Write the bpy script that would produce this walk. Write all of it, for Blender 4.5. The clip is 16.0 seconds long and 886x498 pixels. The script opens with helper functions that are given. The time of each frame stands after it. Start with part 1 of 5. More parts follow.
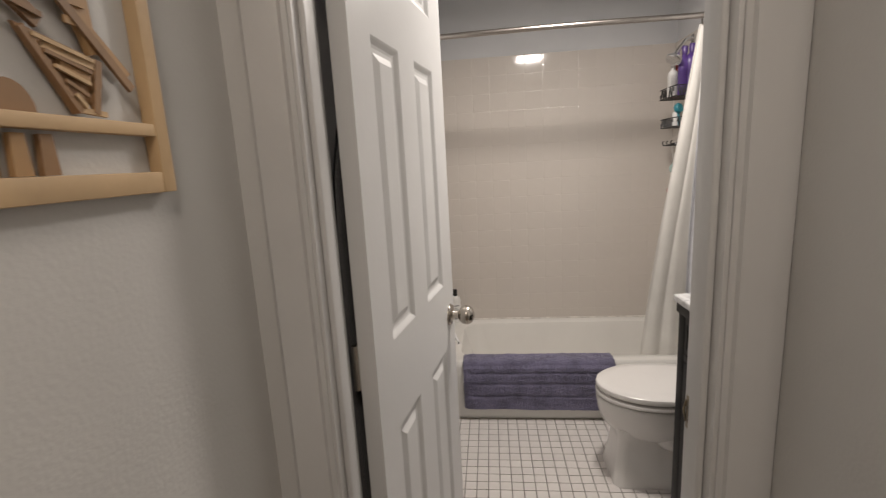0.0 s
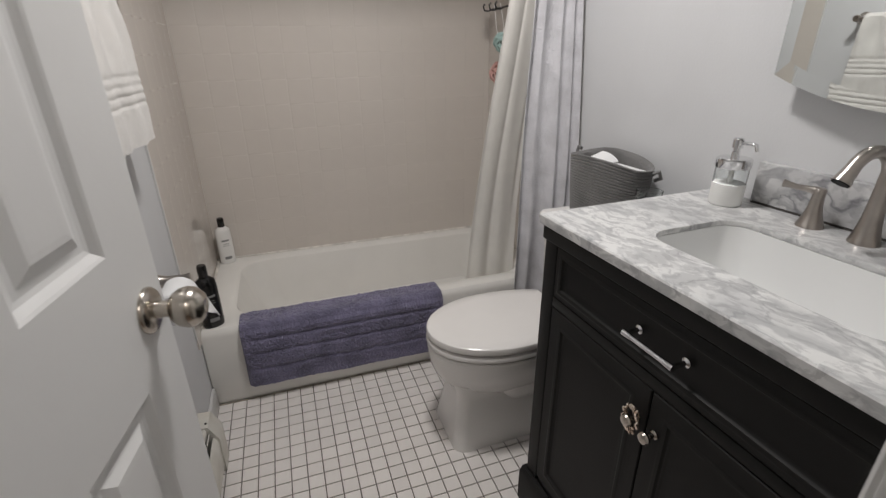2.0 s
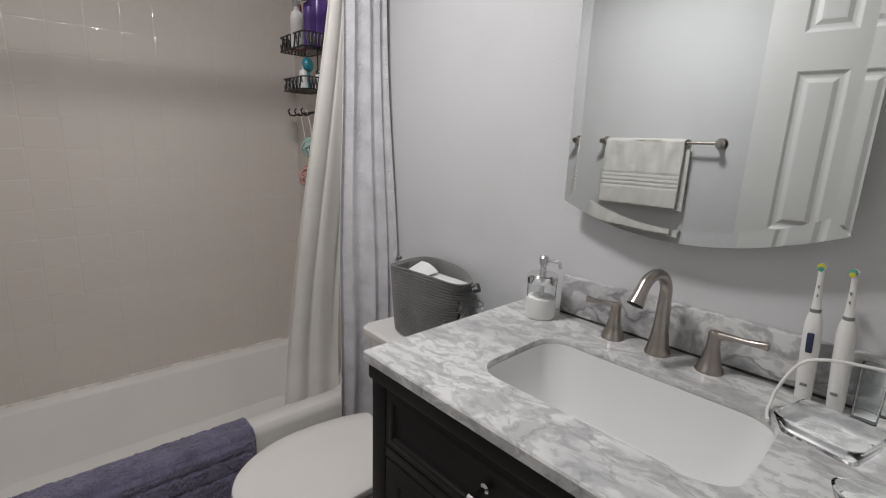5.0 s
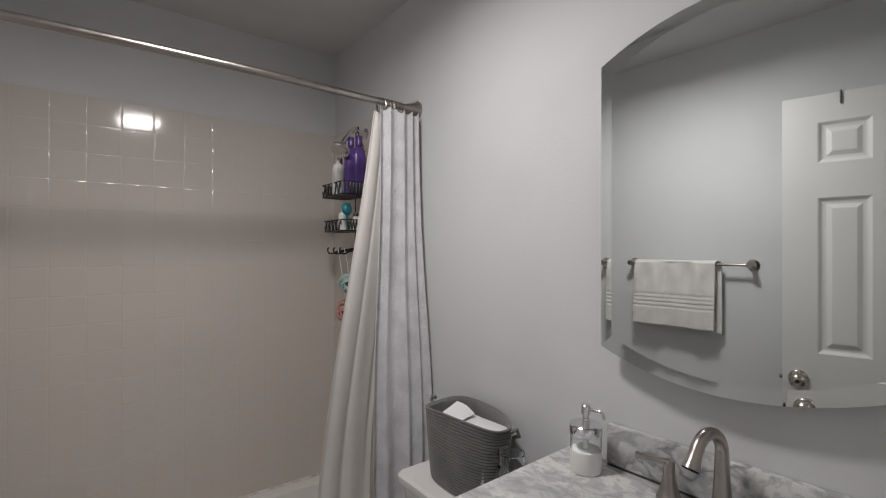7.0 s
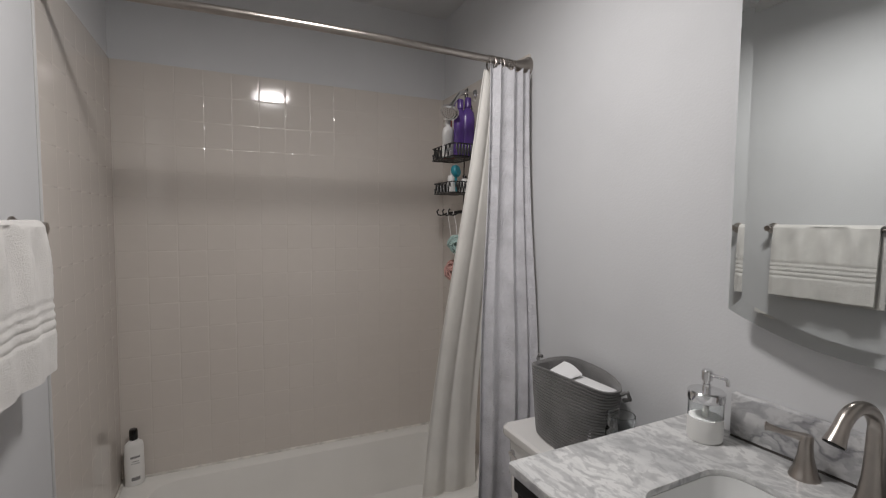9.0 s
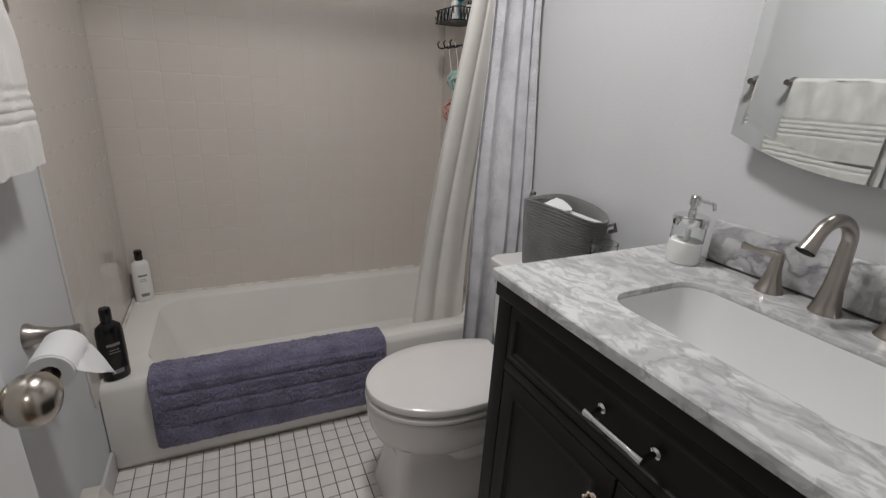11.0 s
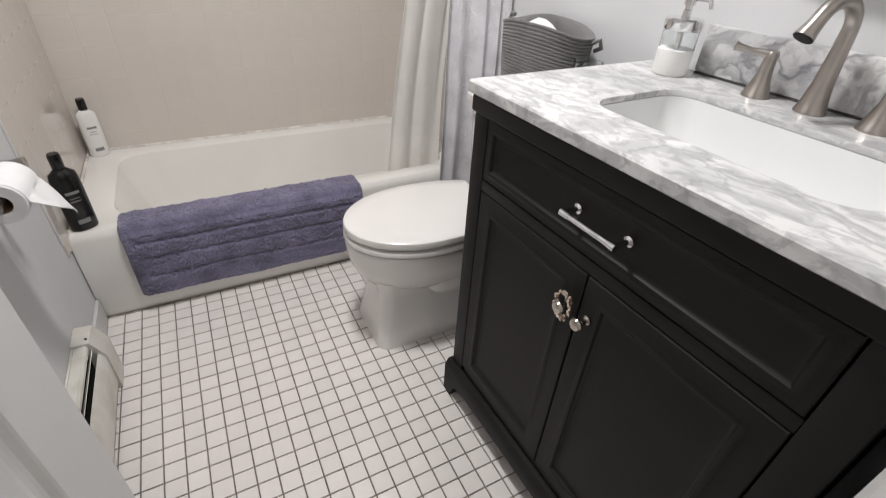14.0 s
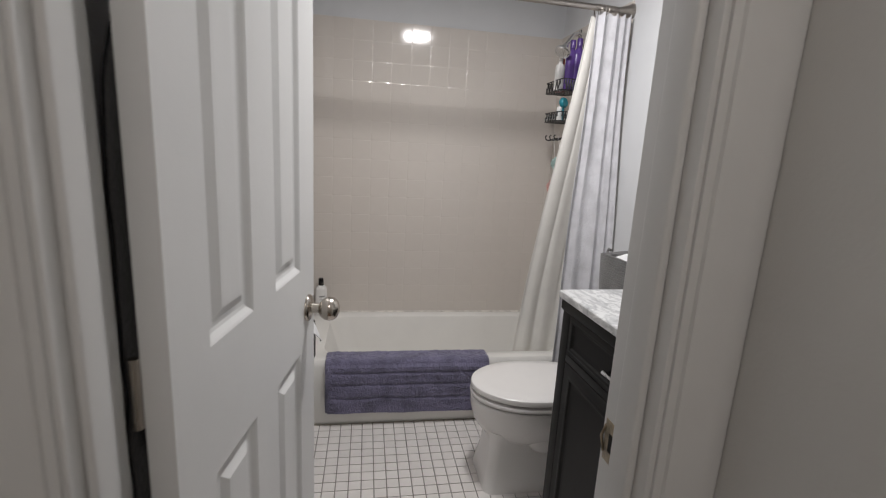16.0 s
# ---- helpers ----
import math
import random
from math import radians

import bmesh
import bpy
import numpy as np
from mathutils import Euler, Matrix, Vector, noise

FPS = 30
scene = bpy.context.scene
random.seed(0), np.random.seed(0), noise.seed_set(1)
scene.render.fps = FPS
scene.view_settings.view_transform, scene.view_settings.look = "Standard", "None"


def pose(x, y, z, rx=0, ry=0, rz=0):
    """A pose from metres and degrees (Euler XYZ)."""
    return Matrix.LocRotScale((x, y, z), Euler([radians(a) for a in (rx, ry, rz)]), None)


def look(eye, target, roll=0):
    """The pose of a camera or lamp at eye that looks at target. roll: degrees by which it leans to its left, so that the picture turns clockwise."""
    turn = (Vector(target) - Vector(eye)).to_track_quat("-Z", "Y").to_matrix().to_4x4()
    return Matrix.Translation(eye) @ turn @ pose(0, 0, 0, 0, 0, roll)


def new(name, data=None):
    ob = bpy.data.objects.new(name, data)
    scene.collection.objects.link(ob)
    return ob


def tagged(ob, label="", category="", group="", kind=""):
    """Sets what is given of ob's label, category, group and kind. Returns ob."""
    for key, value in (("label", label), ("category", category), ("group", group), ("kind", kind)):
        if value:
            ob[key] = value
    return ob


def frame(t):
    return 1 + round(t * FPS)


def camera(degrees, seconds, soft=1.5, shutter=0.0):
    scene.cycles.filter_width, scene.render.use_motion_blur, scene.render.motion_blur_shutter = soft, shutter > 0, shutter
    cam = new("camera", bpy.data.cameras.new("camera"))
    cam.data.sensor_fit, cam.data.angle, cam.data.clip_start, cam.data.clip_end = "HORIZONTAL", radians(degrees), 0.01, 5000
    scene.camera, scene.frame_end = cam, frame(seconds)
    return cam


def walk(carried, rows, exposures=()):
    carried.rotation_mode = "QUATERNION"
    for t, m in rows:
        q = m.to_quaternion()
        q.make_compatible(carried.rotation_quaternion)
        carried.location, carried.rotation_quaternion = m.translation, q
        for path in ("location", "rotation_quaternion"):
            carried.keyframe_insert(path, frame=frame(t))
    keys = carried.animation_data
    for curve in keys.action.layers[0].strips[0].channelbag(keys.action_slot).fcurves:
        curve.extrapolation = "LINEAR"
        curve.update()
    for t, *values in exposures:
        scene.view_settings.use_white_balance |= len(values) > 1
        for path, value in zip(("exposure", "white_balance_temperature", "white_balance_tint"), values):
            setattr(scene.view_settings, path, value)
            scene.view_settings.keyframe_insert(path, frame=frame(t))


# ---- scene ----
cam = camera(87.6, 16.0, soft=1.1, shutter=0.25)
PATH = [
    (0, (0.314, -2.33, 1.406), (0.103, -0.377, 1.032), -3.1),
    (0.5, (0.305, -2.198, 1.386), (0.409, -0.23, 1.047), -1.5),
    (1, (0.335, -1.94, 1.348), (0.637, 0.001, 0.971), -2.1),
    (1.5, (0.371, -1.777, 1.317), (0.761, 0.111, 0.783), -1.4),
    (2, (0.385, -1.63, 1.266), (0.978, 0.11, 0.478), -0.6),
    (2.5, (0.405, -1.545, 1.234), (1.178, 0.044, 0.297), -1.5),
    (3, (0.452, -1.504, 1.215), (1.380, -0.080, 0.161), 0.4),
    (3.5, (0.465, -1.479, 1.234), (1.550, -0.108, 0.263), 2.0),
    (4, (0.470, -1.470, 1.288), (1.681, -0.110, 0.463), 1.9),
    (4.5, (0.469, -1.469, 1.335), (1.75, -0.083, 0.671), 1.6),
    (5, (0.471, -1.495, 1.333), (1.756, -0.029, 0.887), 2.1),
    (5.2, (0.470, -1.493, 1.352), (1.757, -0.024, 0.962), 1.7),
    (7.3, (0.445, -1.495, 1.437), (1.618, 0.123, 1.499), 0.7),
    (7.5, (0.445, -1.495, 1.437), (1.557, 0.165, 1.521), 0.3),
    (8, (0.430, -1.491, 1.436), (1.405, 0.252, 1.535), -0.1),
    (8.2, (0.424, -1.49, 1.434), (1.341, 0.286, 1.509), -0.1),
    (10.3, (0.440, -1.528, 1.325), (1.239, 0.245, 0.856), 2.4),
    (10.5, (0.431, -1.525, 1.318), (1.236, 0.236, 0.82), 2.7),
    (11, (0.438, -1.517, 1.273), (1.248, 0.187, 0.609), 3.4),
    (11.5, (0.444, -1.508, 1.222), (1.247, 0.125, 0.391), 3.8),
    (12, (0.446, -1.506, 1.194), (1.256, 0.067, 0.262), 4.2),
    (12.5, (0.441, -1.51, 1.175), (1.27, 0.003, 0.163), 4.1),
    (13, (0.448, -1.519, 1.147), (1.243, -0.106, -0.025), 3.7),
    (13.5, (0.439, -1.534, 1.137), (1.219, -0.182, -0.113), 4.3),
    (14, (0.443, -1.536, 1.159), (1.25, -0.107, 0.016), 3.5),
    (14.5, (0.463, -1.579, 1.206), (1.241, 0.003, 0.261), 2.9),
    (15, (0.420, -1.713, 1.270), (1.024, 0.074, 0.602), 2.9),
    (15.2, (0.368, -1.782, 1.294), (0.94, 0.035, 0.683), 2.3),
    (15.5, (0.349, -1.871, 1.304), (0.827, 0.002, 0.79), 3.3),
    (16, (0.312, -2.076, 1.326), (0.644, -0.146, 0.917), 3.2),
]
EXPOSURE = [(0, 0.33, 6800, 13), (1, 0.12, 6700, 12), (2, 0.1, 6300, 11), (3, 0.35, 6250, 11), (3.5, 0.42, 6200, 11), (4, 0.17, 6200, 11), (5, -0.14, 6200, 11), (7.5, -0.43, 6300, 12), (8, -0.45, 6300, 12), (10.5, -0.13, 6200, 11), (11, -0.11, 6200, 11), (12, 0.32, 6200, 11), (13, 0.65, 6200, 11), (13.5, 0.76, 6200, 11), (14, 0.77, 6200, 11), (14.5, 0.55, 6200, 11), (15, 0.34, 6200, 11), (16, 0.25, 6150, 11)]
walk(cam, [(t, look(eye, target, roll)) for t, eye, target, roll in PATH], EXPOSURE)

# ---- world and light ----
w = bpy.data.worlds.new("world")
w.use_nodes = True
scene.world = w
w.node_tree.nodes["Background"].inputs[0].default_value = (0.6, 0.6, 0.6, 1)
w.node_tree.nodes["Background"].inputs[1].default_value = 0.02
LAMP = (0.70, -0.585, 2.305)
lamp_data = bpy.data.lights.new("bath_light", "AREA")
lamp_data.shape, lamp_data.size, lamp_data.energy, lamp_data.color = "DISK", 0.22, 14.0, (1.0, 0.955, 0.905)
new("bath_light", lamp_data).matrix_world = pose(LAMP[0], LAMP[1], LAMP[2] - 0.012)
# added unseen source that brightens the hall walls and door frame
hall_data = bpy.data.lights.new("hall_fill", "AREA")
hall_data.shape, hall_data.size, hall_data.energy, hall_data.color = "DISK", 0.3, 3.8, (1.0, 0.895, 0.79)
new("hall_fill", hall_data).matrix_world = pose(0.42, -2.75, 2.36)


# ---- materials ----
def mat(name, color, rough=0.5, metal=0.0, vary=0.06, scale=6.0, bump=0.0, bump_scale=200.0, spec=0.5, rough_vary=0.08,
        coat=0.0, rand=0.0, dirt=None):
    """A principled surface with two scales of mottling, uneven gloss and fine relief."""
    m = bpy.data.materials.new(name)
    m.use_nodes = True
    nt = m.node_tree
    b = nt.nodes["Principled BSDF"]
    b.inputs["Metallic"].default_value = metal
    b.inputs["Specular IOR Level"].default_value = spec
    b.inputs["Coat Weight"].default_value = coat
    b.inputs["Coat Roughness"].default_value = 0.08
    tc = nt.nodes.new("ShaderNodeTexCoord")
    big, fine = nt.nodes.new("ShaderNodeTexNoise"), nt.nodes.new("ShaderNodeTexNoise")
    big.inputs["Scale"].default_value, big.inputs["Detail"].default_value = scale, 4
    fine.inputs["Scale"].default_value, fine.inputs["Detail"].default_value = bump_scale, 3
    nt.links.new(tc.outputs["Object"], big.inputs["Vector"])
    nt.links.new(tc.outputs["Object"], fine.inputs["Vector"])
    mix = nt.nodes.new("ShaderNodeMix")
    mix.data_type = "RGBA"
    lo = dirt or tuple(c * (1 - 2 * vary) for c in color)
    mix.inputs["A"].default_value = (*lo, 1)
    mix.inputs["B"].default_value = (*[min(1, c * (1 + vary)) for c in color], 1)
    ramp = nt.nodes.new("ShaderNodeMapRange")
    ramp.inputs["From Min"].default_value, ramp.inputs["From Max"].default_value = 0.25, 0.6
    nt.links.new(big.outputs["Fac"], ramp.inputs["Value"])
    nt.links.new(ramp.outputs["Result"], mix.inputs["Factor"])
    out = mix.outputs["Result"]
    if rand:
        info, hsv = nt.nodes.new("ShaderNodeObjectInfo"), nt.nodes.new("ShaderNodeHueSaturation")
        mr = nt.nodes.new("ShaderNodeMapRange")
        mr.inputs["To Min"].default_value, mr.inputs["To Max"].default_value = 1 - rand, 1 + rand
        nt.links.new(info.outputs["Random"], mr.inputs["Value"])
        nt.links.new(mr.outputs["Result"], hsv.inputs["Value"])
        nt.links.new(out, hsv.inputs["Color"])
        out = hsv.outputs["Color"]
    nt.links.new(out, b.inputs["Base Color"])
    rr = nt.nodes.new("ShaderNodeMapRange")
    rr.inputs["To Min"].default_value, rr.inputs["To Max"].default_value = max(0.02, rough - rough_vary), min(1, rough + rough_vary)
    nt.links.new(big.outputs["Fac"], rr.inputs["Value"])
    nt.links.new(rr.outputs["Result"], b.inputs["Roughness"])
    if bump:
        bp = nt.nodes.new("ShaderNodeBump")
        bp.inputs["Strength"].default_value, bp.inputs["Distance"].default_value = bump, 0.004
        nt.links.new(fine.outputs["Fac"], bp.inputs["Height"])
        nt.links.new(bp.outputs["Normal"], b.inputs["Normal"])
    return m


def glass(name, tint=(0.96, 0.98, 0.98), rough=0.02):
    m = bpy.data.materials.new(name)
    m.use_nodes = True
    b = m.node_tree.nodes["Principled BSDF"]
    b.inputs["Base Color"].default_value = (*tint, 1)
    b.inputs["Roughness"].default_value = rough
    b.inputs["Transmission Weight"].default_value = 1
    b.inputs["IOR"].default_value = 1.45
    return m


def marble(name, layers):
    """White marble with warped grey clouds and veins. layers: scale, low, high, colour, amount; a low of 0 is a thin vein."""
    m = mat(name, (0.69, 0.69, 0.682), 0.32, vary=0.04, scale=9, rough_vary=0.05)
    nt = m.node_tree
    b = nt.nodes["Principled BSDF"]
    tc = nt.nodes.new("ShaderNodeTexCoord")
    mp = nt.nodes.new("ShaderNodeMapping")
    mp.inputs["Rotation"].default_value = (0.2, 0.1, 0.75)
    mp.inputs["Scale"].default_value = (1.15, 0.68, 1.0)
    nt.links.new(tc.outputs["Object"], mp.inputs["Vector"])
    warp = nt.nodes.new("ShaderNodeTexNoise")
    warp.inputs["Scale"].default_value, warp.inputs["Detail"].default_value = 6, 5
    nt.links.new(mp.outputs["Vector"], warp.inputs["Vector"])
    add = nt.nodes.new("ShaderNodeMix")
    add.data_type, add.blend_type = "RGBA", "ADD"
    add.inputs["Factor"].default_value = 0.2
    nt.links.new(mp.outputs["Vector"], add.inputs["A"])
    nt.links.new(warp.outputs["Color"], add.inputs["B"])
    last = b.inputs["Base Color"].links[0].from_socket
    for sc, lo, hi, col, amount in layers:
        n = nt.nodes.new("ShaderNodeTexNoise")
        n.inputs["Scale"].default_value, n.inputs["Detail"].default_value, n.inputs["Distortion"].default_value = sc, 8, 0.45
        nt.links.new(add.outputs["Result"], n.inputs["Vector"])
        vein = lo == 0
        if vein:
            sub, ab = nt.nodes.new("ShaderNodeMath"), nt.nodes.new("ShaderNodeMath")
            sub.operation, ab.operation = "SUBTRACT", "ABSOLUTE"
            sub.inputs[1].default_value = 0.5
            nt.links.new(n.outputs["Fac"], sub.inputs[0])
            nt.links.new(sub.outputs[0], ab.inputs[0])
            value = ab.outputs[0]
        else:
            value = n.outputs["Fac"]
        mr = nt.nodes.new("ShaderNodeMapRange")
        mr.inputs["From Min"].default_value, mr.inputs["From Max"].default_value = lo, hi
        mr.inputs["To Min"].default_value, mr.inputs["To Max"].default_value = (amount, 0) if vein else (0, amount)
        nt.links.new(value, mr.inputs["Value"])
        mx = nt.nodes.new("ShaderNodeMix")
        mx.data_type = "RGBA"
        mx.inputs["B"].default_value = (*col, 1)
        nt.links.new(mr.outputs["Result"], mx.inputs["Factor"])
        nt.links.new(last, mx.inputs["A"])
        last = mx.outputs["Result"]
    nt.links.new(last, b.inputs["Base Color"])
    return m


def cloth(name, color, scale, bump, sheen=0.4, vary=0.08, rough=0.95):
    m = mat(name, color, rough, vary=vary, scale=12, bump=bump, bump_scale=scale, spec=0.15)
    m.node_tree.nodes["Principled BSDF"].inputs["Sheen Weight"].default_value = sheen
    return m


def embossed(name, color):
    """Cotton curtain with a raised scrolling weave."""
    m = cloth(name, color, 420, 0.15, 0.3)
    nt = m.node_tree
    b = nt.nodes["Principled BSDF"]
    tc, bp = nt.nodes.new("ShaderNodeTexCoord"), nt.nodes.new("ShaderNodeBump")
    wob = nt.nodes.new("ShaderNodeTexWave")
    wob.wave_type, wob.inputs["Scale"].default_value, wob.inputs["Distortion"].default_value = "RINGS", 9, 14
    wob.inputs["Detail Scale"].default_value = 6
    nt.links.new(tc.outputs["Object"], wob.inputs["Vector"])
    bp.inputs["Strength"].default_value, bp.inputs["Distance"].default_value = 0.38, 0.004
    nt.links.new(wob.outputs["Fac"], bp.inputs["Height"])
    nt.links.new(b.inputs["Normal"].links[0].from_socket, bp.inputs["Normal"])
    nt.links.new(bp.outputs["Normal"], b.inputs["Normal"])
    return m


def brushed(name, color, rough):
    m = mat(name, color, rough, 1.0, vary=0.05, scale=30, bump=0.03, bump_scale=500)
    return m


PAINT = mat("wall_paint", (0.62, 0.625, 0.635), 0.75, vary=0.025, scale=2.5, bump=0.12, bump_scale=160, spec=0.3)
HALL_PAINT = mat("hall_paint", (0.58, 0.572, 0.555), 0.7, vary=0.03, scale=2.5, bump=0.12, bump_scale=160, spec=0.3)
CEIL = mat("ceiling_paint", (0.60, 0.60, 0.60), 0.85, vary=0.03, scale=3, bump=0.15, bump_scale=120, spec=0.2)
TRIM = mat("trim_paint", (0.56, 0.555, 0.545), 0.42, vary=0.03, scale=4, bump=0.08, bump_scale=60)
DOORP = mat("door_paint", (0.70, 0.70, 0.695), 0.40, vary=0.02, scale=3, bump=0.06, bump_scale=70)
WTILE = mat("glazed_tile", (0.635, 0.588, 0.54), 0.085, vary=0.03, scale=3, rough_vary=0.025, bump=0.02, bump_scale=14, rand=0.008)
GROUT = mat("wall_grout", (0.635, 0.588, 0.54), 0.25, vary=0.03, bump=0.1)
FTILE = mat("floor_tile", (0.735, 0.70, 0.675), 0.32, vary=0.03, scale=14, bump=0.05, bump_scale=90, rand=0.035)
FGROUT = mat("floor_grout", (0.175, 0.155, 0.14), 0.95, vary=0.2, scale=20, bump=0.3)
ENAMEL = mat("tub_enamel", (0.76, 0.745, 0.71), 0.09, vary=0.02, scale=4, rough_vary=0.03)
PORC = mat("porcelain", (0.76, 0.745, 0.725), 0.10, vary=0.015, scale=4, rough_vary=0.03)
SEATM = mat("seat_plastic", (0.74, 0.72, 0.70), 0.2, vary=0.015, scale=5, rough_vary=0.05)
SINKM = mat("sink_porcelain", (0.76, 0.765, 0.76), 0.1, vary=0.01, scale=4, rough_vary=0.03)
BLACKW = mat("black_lacquer", (0.011, 0.0107, 0.0104), 0.5, vary=0.12, scale=10, bump=0.05, bump_scale=120, rough_vary=0.08, spec=0.22)
GAPM = mat("shadow_gap", (0.008, 0.008, 0.008), 0.9)
MARBLE = marble("carrara_marble", ((5, 0.48, 0.64, (0.34, 0.345, 0.355), 0.45), (20, 0.485, 0.585, (0.28, 0.285, 0.295), 0.5), (55, 0.49, 0.58, (0.28, 0.28, 0.29), 0.45), (2.6, 0, 0.008, (0.20, 0.205, 0.215), 0.45)))
MARBLE_DARK = marble("veined_marble", ((8, 0.47, 0.62, (0.34, 0.34, 0.355), 0.55), (28, 0.49, 0.60, (0.24, 0.24, 0.255), 0.55), (5, 0, 0.02, (0.11, 0.11, 0.125), 0.7), (60, 0.50, 0.60, (0.26, 0.26, 0.27), 0.4)))
NICKEL = mat("brushed_nickel", (0.42, 0.385, 0.355), 0.30, 1.0, vary=0.04, scale=30, rough_vary=0.05)
CHROME = brushed("chrome", (0.75, 0.75, 0.76), 0.08)
KNOBM = brushed("satin_nickel_knob", (0.50, 0.46, 0.41), 0.22)
BLACKWIRE = mat("black_wire", (0.012, 0.011, 0.011), 0.4)
LAV = cloth("lavender_terry", (0.17, 0.16, 0.245), 380, 1.0, 0.35, 0.2)
TOWEL = cloth("white_terry", (0.72, 0.70, 0.67), 380, 0.7, 0.4, 0.04)
CURT = embossed("grey_curtain", (0.62, 0.615, 0.64))
LINER = cloth("cream_liner", (0.80, 0.78, 0.735), 60, 0.08, 0.1, 0.02, 0.6)
ROPE = cloth("grey_cotton_rope", (0.17, 0.167, 0.165), 260, 0.6, 0.3, 0.12)
PAPER = mat("paper", (0.78, 0.78, 0.78), 0.85, vary=0.02, bump=0.1, bump_scale=90)
WOOD = mat("birch_ply", (0.52, 0.36, 0.20), 0.6, vary=0.12, scale=8, bump=0.08, bump_scale=60)
WOODD = mat("walnut_ply", (0.27, 0.155, 0.075), 0.6, vary=0.15, scale=9, bump=0.1, bump_scale=60)
WOODM = mat("oak_ply", (0.40, 0.24, 0.11), 0.6, vary=0.15, scale=9, bump=0.1, bump_scale=60)
PLASTIC_W = mat("white_plastic", (0.78, 0.77, 0.75), 0.3, vary=0.015)
PLASTIC_K = mat("black_plastic", (0.006, 0.006, 0.006), 0.22, vary=0.1)
PLASTIC_P = mat("purple_plastic", (0.11, 0.055, 0.27), 0.25, vary=0.06)
PLASTIC_T = mat("teal_plastic", (0.02, 0.22, 0.28), 0.35, vary=0.06)
PLASTIC_R = mat("red_plastic", (0.45, 0.06, 0.03), 0.35, vary=0.06)
PLASTIC_N = mat("navy_plastic", (0.03, 0.035, 0.085), 0.4)
BRISTLE_Y = mat("yellow_bristle", (0.62, 0.58, 0.05), 0.7)
BRISTLE_G = mat("green_bristle", (0.10, 0.36, 0.26), 0.7)
LOOFAH_P = cloth("pink_net", (0.62, 0.36, 0.32), 300, 0.5)
LOOFAH_G = cloth("mint_net", (0.38, 0.52, 0.49), 300, 0.5)
SOAP = mat("white_soap", (0.82, 0.82, 0.80), 0.45, vary=0.01)
LABEL_G = mat("label_grey", (0.22, 0.22, 0.22), 0.5)
HEATER = mat("heater_enamel", (0.62, 0.605, 0.555), 0.4, vary=0.07, scale=9, dirt=(0.47, 0.44, 0.37))
RUST = mat("worn_brass", (0.30, 0.25, 0.18), 0.45, 0.8, vary=0.3, scale=60)
GLASS = glass("clear_glass")
ACRYLIC = glass("clear_acrylic", (0.93, 0.95, 0.95), 0.05)
HALLFLOOR = mat("hall_floor", (0.20, 0.13, 0.08), 0.4, vary=0.15, scale=5)
MIRROR = bpy.data.materials.new("mirror_silver")
MIRROR.use_nodes = True
mb = MIRROR.node_tree.nodes["Principled BSDF"]
mb.inputs["Base Color"].default_value, mb.inputs["Metallic"].default_value, mb.inputs["Roughness"].default_value = (0.84, 0.87, 0.86, 1), 1, 0.01
GLOW = bpy.data.materials.new("lamp_glow")
GLOW.use_nodes = True
gb = GLOW.node_tree.nodes["Principled BSDF"]
gb.inputs["Base Color"].default_value = (0.8, 0.8, 0.78, 1)
gb.inputs["Emission Color"].default_value, gb.inputs["Emission Strength"].default_value = (1, 0.94, 0.86, 1), 14


# ---- building helpers ----
BASE = {}


def thing(name, base=(0, 0, 0), label="", category="", group="", kind="", m=None):
    ob = new(name)
    ob.empty_display_size = 0.05
    ob.matrix_world = m if m is not None else Matrix.Translation(base)
    BASE[ob] = m if m is not None else Matrix.Translation(base)
    return tagged(ob, label, category, group, kind)


def mesh_of(name, bm, material, smooth=True):
    me = bpy.data.meshes.new(name)
    bmesh.ops.recalc_face_normals(bm, faces=bm.faces)
    bm.to_mesh(me)
    bm.free()
    me.materials.append(material)
    if smooth:
        me.polygons.foreach_set("use_smooth", [True] * len(me.polygons))
        me.set_sharp_from_angle(angle=radians(38))
    return me


def part(name, bm, material, parent=None, label="", local=False, smooth=True):
    """Links a bmesh as one mesh object under its parent; coordinates are the world's unless local."""
    base = BASE.get(parent, Matrix())
    if not local:
        bm.transform(base.inverted())
    ob = new(name, mesh_of(name, bm, material, smooth))
    ob.parent = parent
    BASE[ob] = base
    return tagged(ob, label)


def solo(name, bm, material, label="", category="", group="", kind="", smooth=True):
    ob = part(name, bm, material, None, "", smooth=smooth)
    return tagged(ob, label, category, group, kind)


def box(x0, x1, y0, y1, z0, z1, bevel=0.0, seg=2, into=None):
    bm = bmesh.new()
    bmesh.ops.create_cube(bm, size=1)
    for v in bm.verts:
        v.co = Vector(((x0 + x1) / 2 + v.co.x * (x1 - x0), (y0 + y1) / 2 + v.co.y * (y1 - y0), (z0 + z1) / 2 + v.co.z * (z1 - z0)))
    if bevel:
        bmesh.ops.bevel(bm, geom=bm.edges[:], offset=bevel, segments=seg, profile=0.5, affect="EDGES", clamp_overlap=True)
    return merge(into, bm)


def merge(into, bm):
    if into is None:
        return bm
    me = bpy.data.meshes.new("tmp")
    bm.to_mesh(me)
    bm.free()
    into.from_mesh(me)
    bpy.data.meshes.remove(me)
    return into


